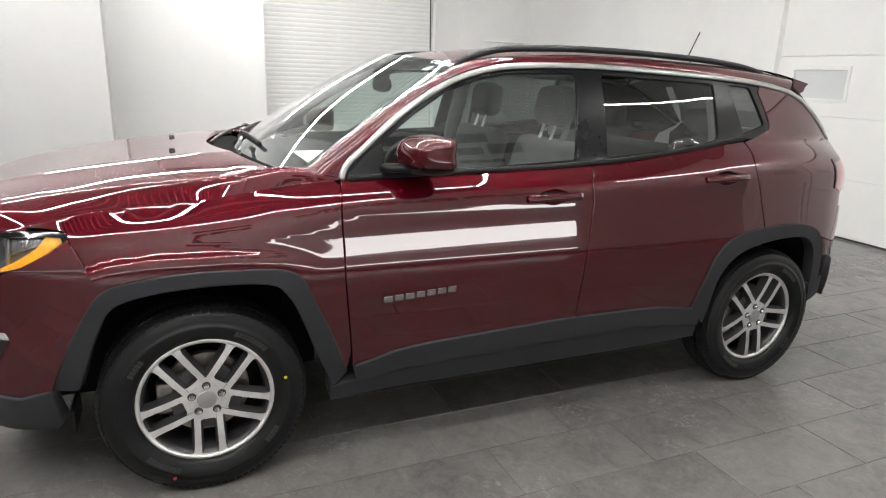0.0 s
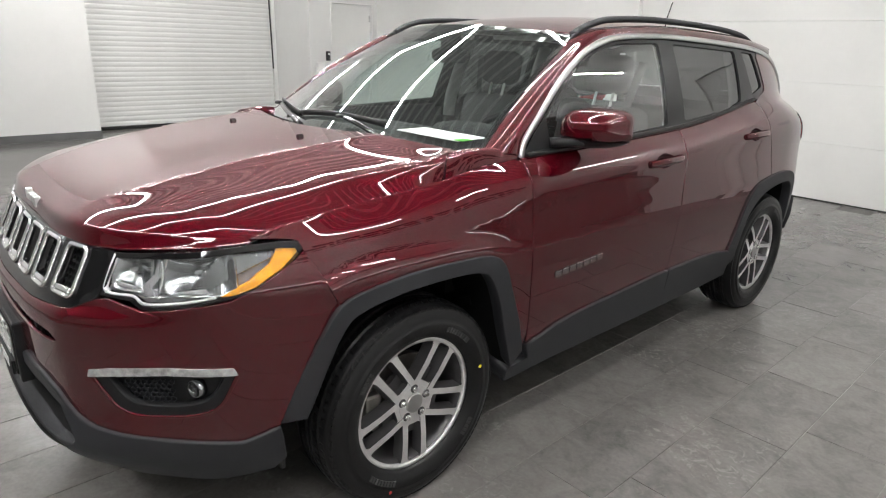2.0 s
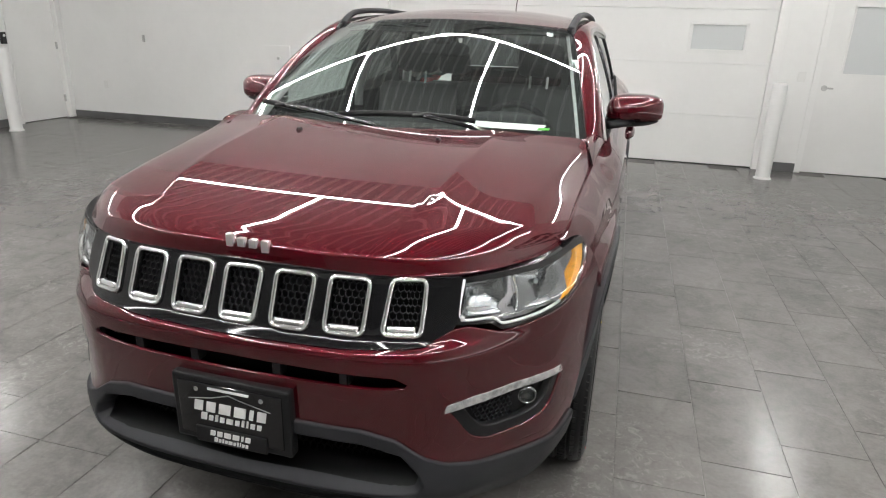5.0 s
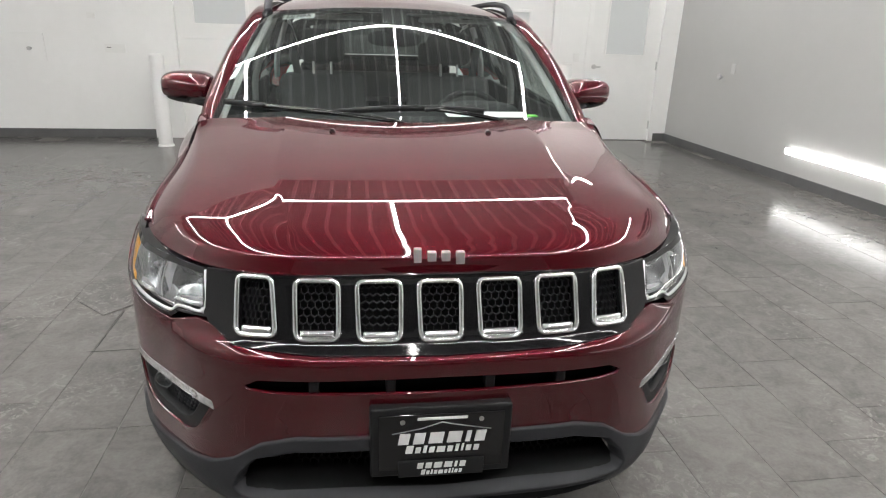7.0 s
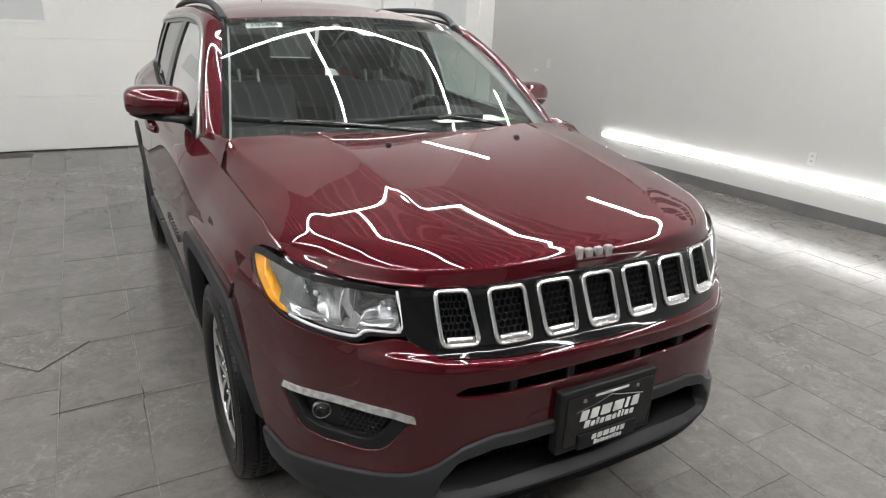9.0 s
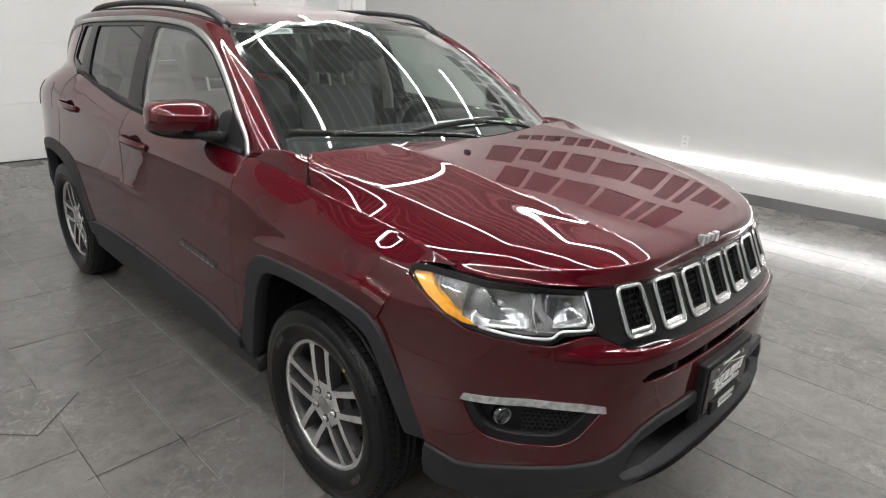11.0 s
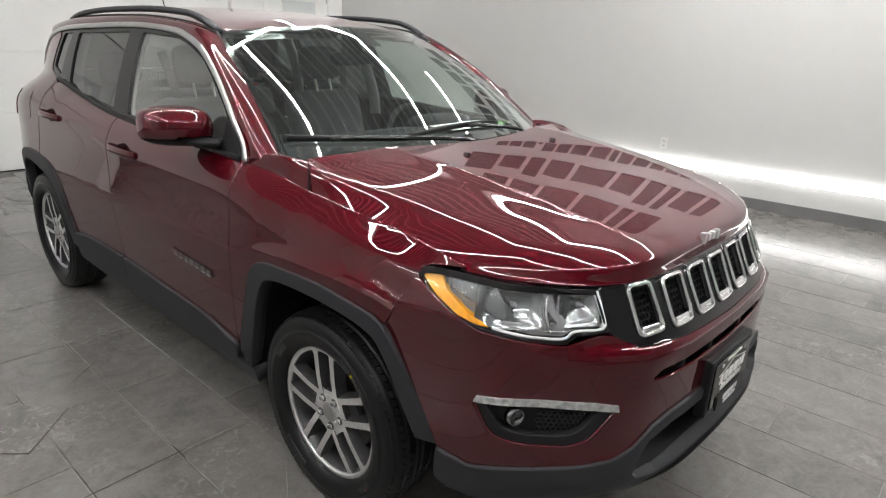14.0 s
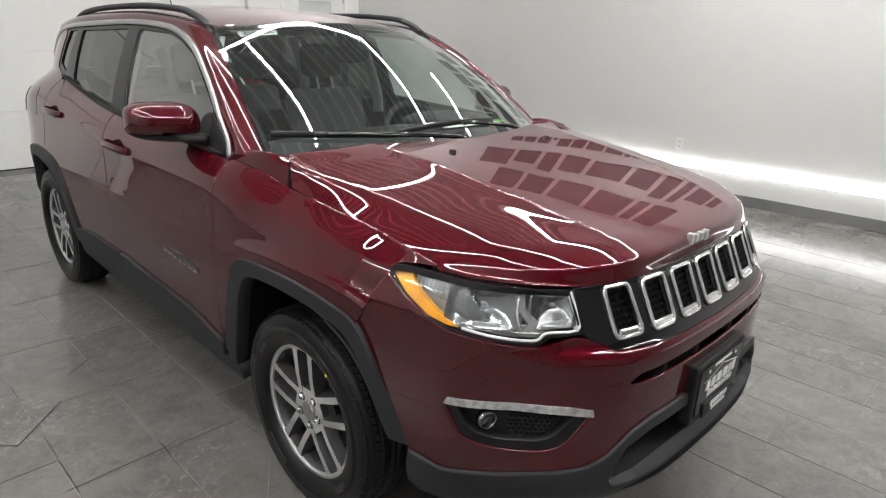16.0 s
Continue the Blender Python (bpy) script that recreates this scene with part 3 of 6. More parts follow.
def pillar_at(t, w):
    """From the bright trim (w 0) in to the windscreen and roof edge (w 1)."""
    a, b = _to(t), _ti(t)
    p = a.lerp(b, w)
    q = 4 * w * (1 - w) * .024
    return (p.x + q * .75, p.y, p.z + q * .8)


def rear_at(x, z):
    """The tail: y of the back at a height, falling away towards the sides."""
    yc = Curve([.3, .42, .55, .75, .95, 1.15, 1.25, 1.52], [3.38, 3.455, 3.465, 3.44, 3.40, 3.395, 3.36, 3.12])(z)
    a = min(1.1, abs(x) / .86)
    return (x, yc - .34 * a ** 3.2, z)


# ---- car materials ----
M_PAINT = material("dark_red_metallic_paint", (0.055, 0.0009, 0.0042), 0.45, 0.55, 0.0, coat=1.0, coat_rough=0.014)
M_PAINT.node_tree.nodes["Principled BSDF"].inputs["Coat IOR"].default_value = 1.62
M_BLACK = worn(material("black_grained_plastic", (0.009, 0.0092, 0.0098), 0.5, spec=0.22), 8, 0.85, 1.1, 0.12, 900)
M_CLAD = worn(material("dark_grey_cladding_plastic", (0.0190, 0.0196, 0.0224), 0.5, spec=0.24), 5, 0.9, 1.1, 0.10, 1100)
M_GLOSSBLACK = material("gloss_black_plastic", (0.006, 0.006, 0.0065), 0.06, spec=0.45)
M_FRAME = worn(material("black_pillar_film", (0.006, 0.006, 0.0065), 0.22, spec=0.2), 9, 0.8, 1.2)
M_DARK = material("black_inner_structure", (0.009, 0.009, 0.009), 0.9, spec=0.05)
M_CHROME = material("chrome", (0.88, 0.88, 0.88), 0.15, 1.0)
M_SATIN = material("satin_bright_trim", (0.50, 0.50, 0.495), 0.3, 1.0)
M_GLASS = glass("clear_glass", (0.84, 0.94, 0.90), gloss=1.5, haze=0.014)
M_SIDEGLASS = glass("light_tinted_glass", (0.86, 0.95, 0.92), gloss=1.7, haze=0.014)
M_TINT = glass("privacy_glass", (0.12, 0.126, 0.126), gloss=0.9)
M_LENS = glass("lamp_lens", (0.93, 0.94, 0.94))
M_AMBER = worn(material("amber_reflector", (0.95, 0.40, 0.008), 0.3, spec=0.4), 70, 0.6, 1.1)
M_LAMP = worn(material("bright_reflector", (0.36, 0.37, 0.38), 0.2, 1.0), 18, 0.6, 1.15)
M_LAMPGREY = worn(material("grey_lamp_bezel", (0.36, 0.36, 0.37), 0.28, 0.4), 25, 0.7, 1.1)
M_RED = material("red_tail_lens", (0.45, 0.01, 0.015), 0.1, coat=1.0)
M_RUBBER = worn(material("tyre_rubber", (0.0054, 0.0054, 0.0058), 0.36, spec=0.22), 12, 0.7, 1.35, 0.1, 700)
M_RIM = worn(material("machined_alloy", (0.76, 0.755, 0.75), 0.33, 0.86), 30, 0.85, 1.06)
M_POCKET = worn(material("grey_painted_alloy", (0.060, 0.058, 0.060), 0.34, 0.5), 20, 0.75, 1.2)
M_DISC = worn(material("brake_disc_steel", (0.28, 0.26, 0.24), 0.4, 0.9), 25, 0.7, 1.1)
M_SEAT = worn(material("black_seat_cloth", (0.055, 0.055, 0.056), 0.9, spec=0.1), 14, 0.8, 1.2, 0.2, 500)
M_TRIMGREY = material("light_grey_trim", (0.36, 0.365, 0.36), 0.8)
M_EMBLEM = material("bright_emblem", (0.55, 0.55, 0.55), 0.28, 0.8)
M_MESH = material("black_mesh_plastic", (0.006, 0.006, 0.0065), 0.55, spec=0.12)
M_DASH = worn(material("black_dash_plastic", (0.014, 0.014, 0.015), 0.7, spec=0.12), 8, 0.85, 1.15, 0.1, 600)
M_WHITE = material("white_print", (0.78, 0.78, 0.77), 0.5)

# ---- the car: body panels ----
car = thing("suv", "dark red metallic compact SUV with grey cladding on tiled floor", "car")
GAP = .0045
FO = [(-.467, .443), (-.417, .57), (-.354, .688), (-.288, .781), (-.188, .811), (-.036, .828), (.14, .827), (.27, .817), (.336, .778), (.384, .677), (.445, .535), (.495, .394)]
FI = [(-.391, .443), (-.341, .588), (-.288, .704), (-.235, .749), (-.108, .777), (.084, .786), (.23, .773), (.286, .73), (.333, .639), (.383, .497), (.449, .338)]
RO = [(2.158, .454), (2.203, .586), (2.257, .722), (2.349, .797), (2.513, .826), (2.729, .834), (2.888, .808), (2.976, .747), (3.035, .62), (3.062, .50)]
RI = [(2.249, .372), (2.275, .579), (2.338, .682), (2.433, .736), (2.577, .767), (2.734, .776), (2.85, .760), (2.925, .70), (2.965, .60), (2.99, .49)]
front_arch, rear_arch = [tuple(p) for p in catmull(FO, 4)], [tuple(p) for p in catmull(RO, 4)]
front_arch_in, rear_arch_in = [tuple(p) for p in catmull(FI, 4)], [tuple(p) for p in catmull(RI, 4)]
gap_1 = [tuple(p) for p in catmull([(.492, 1.096), (.484, 1.03), (.482, .98), (.488, .877), (.492, .753), (.508, .573), (.520, .43)], 4)]
gap_2 = [tuple(p) for p in catmull([(1.572, 1.142), (1.535, 1.08), (1.531, 1.03), (1.535, .972), (1.523, .804), (1.510, .629), (1.502, .49)], 4)]
gap_3 = [tuple(p) for p in catmull([(2.452, 1.224), (2.450, 1.183), (2.441, 1.112), (2.476, 1.006), (2.522, .88), (2.536, .832)], 4)]
SILL = Curve([.5, .556, .689, .828, 1.05, 1.49, 1.75, 1.94, 2.158], [.40, .410, .447, .464, .474, .491, .490, .484, .454])
SILL_LOW = Curve([.43, .46, .56, .74, .93, 1.19, 1.47, 1.84, 2.22], [.322, .328, .339, .366, .375, .382, .391, .392, .364])


def shift(pts, dy, dz=0.0):
    return [(p[0] + dy, p[1] + dz) for p in pts]


def belt(y0, y1, n=10, dz=0.0):
    return [(y0 + (y1 - y0) * i / n, BELT_Z(y0 + (y1 - y0) * i / n) + dz) for i in range(n + 1)]


WIN_F = [(.545, 1.124), (.60, 1.175), (.69, 1.262), (.80, 1.342), (.942, 1.428), (1.093, 1.478), (1.224, 1.503), (1.552, 1.512), (1.498, 1.160), (1.074, 1.140), (.769, 1.128)]
WIN_R = [(1.672, 1.511), (2.308, 1.487), (2.305, 1.236), (2.131, 1.198), (1.655, 1.168)]
WIN_Q = [(2.395, 1.486), (2.545, 1.478), (2.628, 1.30), (2.468, 1.258)]


def cup_outline(y0, z, g=1.0):
    return [(y0 + .082 * g * math.cos(a), z + .034 * g * math.sin(a) * (1 - .25 * abs(math.cos(a)))) for a in np.linspace(0, math.tau, 33)[:-1]]


def side_of_car(k):
    fender = panel("fender", [p for p in front_arch if p[0] > -.289] + shift(gap_1[::-1][1:], -GAP) + belt(.47, -.49, 18, -.002) + [(-.44, .981), (-.387, .974), (-.371, .955), (-.351, .91), (-.308, .815)], on_side(), M_PAINT, car, side=k, step=.0105)
    # corner between bonnet and windscreen pillar
    bm = bmesh.new()
    rows = []
    a0, b0 = Vector(hood_at(1.0, 1.0)) + Vector((.001, .0028, 0)), Vector((side_x(.496, 1.108), .496, 1.108))
    for i in range(13):
        t = i / 12
        a, b = Vector(hood_at(.925 + .075 * (1 - t), 1.0)) + Vector((.001, .0028, 0)), b0.lerp(Vector(screen_at(1.0, .02)), t)
        b += Vector((0, .034, .026)) * math.sin(math.pi * t) ** .6
        row = []
        for j in range(13):
            q = a.lerp(b, j / 12)
            c = a0.lerp(b0, j / 12)
            q += (Vector((BELT_X(c.y), c.y, BELT_Z(c.y))) - c) * (1 - t) ** 2
            lift = .010 * math.sin(math.pi * j / 12) * math.sin(math.pi * t)
            row.append(bm.verts.new((k * (q.x + lift * .7), q.y, q.z + lift)))
        rows.append(row)
    for A, B in zip(rows, rows[1:]):
        for j in range(12):
            bm.faces.new((A[j], A[j + 1], B[j + 1], B[j]))
    bmesh.ops.recalc_face_normals(bm, faces=bm.faces)
    part("fender_corner", bm, M_PAINT, fender, smooth=True)
    flare = front_arch + front_arch_in[::-1]
    panel("wheel_arch_trim", flare, on_side(.012), M_CLAD, car, side=k, thick=.05, lip=.004, step=.025, label="dark grey plastic wheel arch trim")
    panel("wheel_arch_trim", rear_arch + rear_arch_in[::-1], on_side(.012), M_CLAD, car, side=k, thick=.05, lip=.004, step=.025, label="dark grey plastic wheel arch trim")
    # front door
    o = shift(gap_1, GAP)[:-1] + [(y, SILL(y) + .004) for y in np.linspace(.526, 1.498, 12)] + shift(gap_2[::-1], -GAP) + belt(1.56, .50, 14, -.002)[1:]
    door = panel("front_door", o, on_side(), M_PAINT, car, side=k, step=.016, holes=[cup_outline(1.345, 1.028)])
    o = [(y, SILL(y)) for y in np.linspace(.528, 1.499, 14)] + [(y, SILL_LOW(y) + .005) for y in np.linspace(1.505, .545, 14)]
    panel("door_cladding", o, on_side(.014), M_CLAD, door, side=k, thick=.03, lip=.005, label="dark grey plastic lower cladding")
    # rear door
    o = shift(gap_2, GAP)[:-1] + [(y, SILL(y) + .004) for y in np.linspace(1.508, 2.15, 10)] + [p for p in rear_arch if 2.158 < p[0] < 2.53] + shift(gap_3[::-1], -GAP) + belt(2.445, 1.58, 12, -.002)[1:]
    rdoor = panel("rear_door", o, on_side(), M_PAINT, car, side=k, step=.022, holes=[cup_outline(2.262, 1.076)])
    o = [(y, SILL(y)) for y in np.linspace(1.509, 2.155, 10)] + [(2.21, .40), (2.218, .368)] + [(y, SILL_LOW(y) + .005) for y in np.linspace(2.2, 1.512, 10)]
    panel("door_cladding", o, on_side(.014), M_CLAD, rdoor, side=k, thick=.03, lip=.005, label="dark grey plastic lower cladding")
    # sill under the doors
    o = [(y, SILL_LOW(y)) for y in np.linspace(.44, 2.22, 20)] + [(2.22, .30), (1.9, .292), (.7, .285), (.44, .27)]
    panel("sill", o, on_side(.006), M_CLAD, car, side=k, thick=.10, label="dark grey plastic sill")
    # quarter panel
    o = shift(gap_3[::-1], GAP) + [(2.56, 1.245), (2.655, 1.275), (2.668, 1.30), (2.60, 1.455), (2.62, 1.482)] + [(2.76, 1.468), (2.88, 1.448), (2.96, 1.418), (3.08, 1.345), (3.19, 1.27), (3.285, 1.21)] \
        + [(3.25, 1.15), (3.20, 1.14), (3.06, 1.135), (3.055, 1.0), (3.15, .97), (3.165, .9), (3.10, .70), (3.07, .52)] + [p for p in rear_arch[::-1] if p[0] > 2.545]
    panel("quarter_panel", o, on_side(), M_PAINT, car, side=k)
    # window frames, glass and bright trim
    top = [tuple(p) for p in TRIM]
    o = [(.503, 1.108)] + top[1:-6] + [(2.60, 1.49), (2.672, 1.30), (2.655, 1.27), (2.56, 1.24)] + belt(2.46, .52, 24, .001)
    fr = panel("window_frame", o, on_side(-.004), M_FRAME, car, holes=[rounded(WIN_F, [.01, .02, .02, .02, .02, .02, .04, .03, .015, .02, .02]), rounded(WIN_R, .022), rounded(WIN_Q, .02)], side=k, step=.03, thick=.02, label="black window surround")
    for name, w, m in (("side_window", WIN_F, M_SIDEGLASS), ("side_window", WIN_R, M_TINT), ("quarter_window", WIN_Q, M_TINT)):
        cx, cz = sum(p[0] for p in w) / len(w), sum(p[1] for p in w) / len(w)
        g = panel(name, [(cx + (p[0] - cx) * 1.03, cz + (p[1] - cz) * 1.04) for p in w], on_side(-.012), m, fr, side=k, step=.06, flange=False, label="lightly tinted glass" if m is M_SIDEGLASS else "dark privacy glass")
        g.visible_shadow = False
    bm = bmesh.new()
    c = [Vector((k * (side_x(p.x, p.y) + .003), p.x, p.y)) for p in TRIM] + [Vector((k * (side_x(y, z) + .003), y, z)) for y, z in ((2.96, 1.424), (3.08, 1.352), (3.19, 1.276), (3.285, 1.215))]
    tube(bm, c, (.013, .006), 8, up=(k, 0, .35))
    part("bright_trim", bm, M_SATIN, fr, "satin chrome strip along the window tops", smooth=True)
    bm = bmesh.new()
    tube(bm, [Vector((k * (side_x(y, BELT_Z(y)) + .004), y, BELT_Z(y) + .004)) for y in np.linspace(.53, 2.46, 40)], (.010, .009), 8, up=(k, 0, .5))
    part("belt_trim", bm, M_BLACK, fr, smooth=True)
    # pillar and roof side
    panel("roof_side", [(.002, 0.03), (.998, 0.03), (.998, .985), (.002, .985)], pillar_at, M_PAINT, car, side=k, scale=(2.7, .16), step=.03, thick=.01)
    # roof rail
    rail = bmesh.new()
    pts = catmull([(.586, 1.035, 1.532), (.592, 1.085, 1.556), (.597, 1.16, 1.580), (.600, 1.28, 1.599), (.603, 1.6, 1.611), (.600, 2.0, 1.606), (.592, 2.3, 1.595), (.582, 2.53, 1.578), (.574, 2.68, 1.553), (.566, 2.77, 1.525)], 6)
    tube(rail, [(k * p.x, p.y, p.z) for p in pts], (.019, .014), 12, up=(0, 0, 1))
    rr = part("roof_rail", rail, M_CLAD, car, "dark grey roof rail", smooth=True)
    bm = bmesh.new()
    tube(bm, [Vector((k * q.x, q.y, q.z + .002)) for q in catmull([screen_at(1.0, .93), (.600, 1.04, 1.531), (.602, 1.12, 1.545), (.603, 1.3, 1.563), (.604, 1.7, 1.580), (.588, 2.4, 1.565), (.556, 2.93, 1.524)], 5)], (.011, .006), 8, up=(0, 0, 1))
    part("roof_ditch_strip", bm, M_BLACK, car, smooth=True)
    return door, rdoor


doors = {k: side_of_car(k) for k in (1, -1)}

hood = panel("bonnet", [(-1, 0), (1, 0), (1, 1), (-1, 1)], hood_at, M_PAINT, car, scale=(.78, .95), step=.016, thick=.02)
# black bar along each side gap, standing in for its shade
for k in (1, -1):
    bm = bmesh.new()
    tube(bm, [Vector(hood_at(k, float(w))) + Vector((.005 * k, .001, -.0015)) for w in np.linspace(.03, 1, 40)] + [Vector(hood_at(k * a, 1.0)) + Vector((.001 * k, .0028, -.002)) for a in (.98, .96, .94, .925)], .0020, 6)
    part("bonnet_gap_shade", bm, M_DARK, hood, "black bar standing for the shade in the bonnet gap", smooth=True)
ws = panel("windscreen", [(-1, 0), (1, 0), (1, 1), (-1, 1)], screen_at, M_GLASS, car, scale=(.68, .84), step=.04, flange=False, label="clear glass windscreen with a slight green tint")
ws.visible_shadow = False
o = [(x, .913 + .142 * (abs(x) / .6) ** 1.9) for x in np.linspace(-.597, .597, 16)] + [(.602, 1.3), (.604, 1.7), (.588, 2.4), (.555, 2.9), (.50, 3.08), (.25, 3.11), (-.25, 3.11), (-.50, 3.08), (-.555, 2.9), (-.588, 2.4), (-.604, 1.7), (-.602, 1.3)]
panel("roof", o, roof_at, M_PAINT, car, step=.05, thick=.012)

# front bumper skin with its openings
def both(pts):
    """An outline given for one half, mirrored into a whole."""
    return pts + [(-p[0], p[1]) for p in pts[::-1]]


S = S_OF_X
bumper_top = [(0, .782), N(.30, .785), N(.49, .795), N(.545, .828), N(.58, .833), N(.655, .808), N(.70, .813), N(.80, .838), NY(-.50, .868), NY(-.42, .912), NY(-.372, .942)]
bumper_low = [NY(-.353, .91), NY(-.309, .815), NY(-.292, .775), NY(-.358, .688), NY(-.421, .57), NY(-.473, .447), N(.795, .418), N(.70, .438), N(.62, .458), N(.555, .476), N(.50, .502), N(.43, .550), N(.35, .571), (0, .575)]
half = bumper_top + bumper_low
slot = both([(0, .688), N(.40, .691), N(.455, .697), N(.463, .710), N(.43, .727), (0, .733)])
fog = [N(.548, .632), N(.60, .648), N(.70, .652), N(.797, .645), N(.800, .628), N(.780, .545), N(.763, .523), N(.72, .510), N(.64, .511), N(.605, .530)]
bumper = panel("front_bumper", half + [(-p[0], p[1]) for p in half[::-1]][1:-1], on_nose(), M_PAINT, car, holes=[slot, rounded(fog, .026), rounded([(-p[0], p[1]) for p in fog], .026)], step=.028, thick=.010)
# lower cladding with the lower intake
half = [(0, .571), N(.35, .567), N(.43, .546), N(.50, .498), N(.555, .472), N(.62, .454), N(.70, .434), N(.795, .414), NY(-.473, .443), NY(-.45, .325), N(.78, .290), N(.70, .280), N(.45, .290), (0, .300)]
intake = both([(0, .386), N(.40, .389), N(.49, .402), N(.508, .424), N(.492, .468), N(.452, .512), N(.35, .538), (0, .543)])
lower = panel("lower_bumper", half + [(-p[0], p[1]) for p in half[::-1]][1:-1], on_nose(.012), M_CLAD, car, holes=[rounded(intake, .01)], step=.025, thick=.05, lip=.006, label="dark grey plastic lower bumper and lip")
# grille panel with seven slots
def slot_outline(i, grow=0.0):
    c = i * .1445
    zb, zt = .813 + .010 * (abs(i) / 3) ** 2 - grow, .938 + .006 * (abs(i) / 3) ** 2 + grow
    w0, w1 = .0475 + grow, .0515 + grow
    k = -1 if c < 0 else 1
    s0, s1 = k * N(abs(c), zb)[0], k * N(abs(c), zt)[0]
    st = 1 + .10 * (abs(i) / 3) ** 2
    return rounded([(s0 - w0 * st, zb), (s0 + w0 * st, zb), (s1 + w1 * st, zt), (s1 - w1 * st, zt)], .018, 4)


half = [(0, .786), N(.30, .789), N(.49, .799), N(.545, .833), N(.553, .85), N(.549, .949), N(.3, .951), (0, .952)]
grille = panel("grille", half + [(-p[0], p[1]) for p in half[::-1]][1:-1], on_nose(.002), M_GLOSSBLACK, car, holes=[slot_outline(i) for i in range(-3, 4)], step=.022, thick=.03, label="gloss black grille with seven chrome-framed slots")

# ---- the car: lamps, grille and front fittings ----
M_GUIDE = worn(material("pale_light_guide", (0.62, 0.63, 0.63), 0.25), 40, 0.8, 1.1)
M_DRL = worn(material("clear_ribbed_lamp", (0.62, 0.63, 0.63), 0.15, 0.7), 55, 0.35, 1.35)


def mirror_s(poly):
    return [(-p[0], p[1]) for p in poly]


def honeycomb(bm, f, poly, cell, depth=.008, wall=.16):
    """Hexagonal mesh of raised ribs on a surface inside an outline."""
    xs, ys = [p[0] for p in poly], [p[1] for p in poly]
    r = cell / math.sqrt(3)
    pl = [tuple(p) for p in poly]
    j = 0
    y = min(ys)
    while y < max(ys) + cell:
        x = min(xs) + (cell / 2 if j % 2 else 0)
        while x < max(xs) + cell:
            if inside(np.array([x]), np.array([y]), pl)[0]:
                o = [f(x + r * 1.0 * math.sin(k * math.pi / 3), y + r * 1.0 * math.cos(k * math.pi / 3), 0) for k in range(6)]
                i = [f(x + r * (1 - wall) * math.sin(k * math.pi / 3), y + r * (1 - wall) * math.cos(k * math.pi / 3), 0) for k in range(6)]
                b = [f(x + r * (1 - wall) * math.sin(k * math.pi / 3), y + r * (1 - wall) * math.cos(k * math.pi / 3), -depth) for k in range(6)]
                O, I, B = ([bm.verts.new(p) for p in q] for q in (o, i, b))
                for k in range(6):
                    n = (k + 1) % 6
                    bm.faces.new((O[k], I[k], I[n], O[n]))
                    bm.faces.new((I[k], B[k], B[n], I[n]))
            x += cell
        y += cell * .866
        j += 1
    return bm


def ring_on(bm, poly, f, r, n=8):
    """A bright frame: an oval bar along an outline on a surface."""
    tube(bm, [f(p[0], p[1]) for p in resample(poly, .012)], r, n, closed=True, up=(0, -1, .15))
    return bm


LAMP = [N(.551, .842), N(.549, .945), N(.62, .952), N(.70, .960), NY(-.50, .972), NY(-.42, .973), NY(-.378, .968), NY(-.372, .950), NY(-.43, .905), NY(-.50, .866), NY(-.57, .846), N(.74, .826), N(.68, .816), N(.655, .816), N(.63, .836)]
AMBER = [NY(-.392, .958), NY(-.384, .945), NY(-.44, .905), NY(-.51, .868), NY(-.560, .853), NY(-.590, .850), NY(-.525, .88), NY(-.462, .92), NY(-.432, .957)]
FOG = [N(.546, .630), N(.60, .648), N(.70, .653), N(.799, .646), N(.803, .628), N(.783, .545), N(.765, .521), N(.72, .507), N(.64, .508), N(.602, .528)]


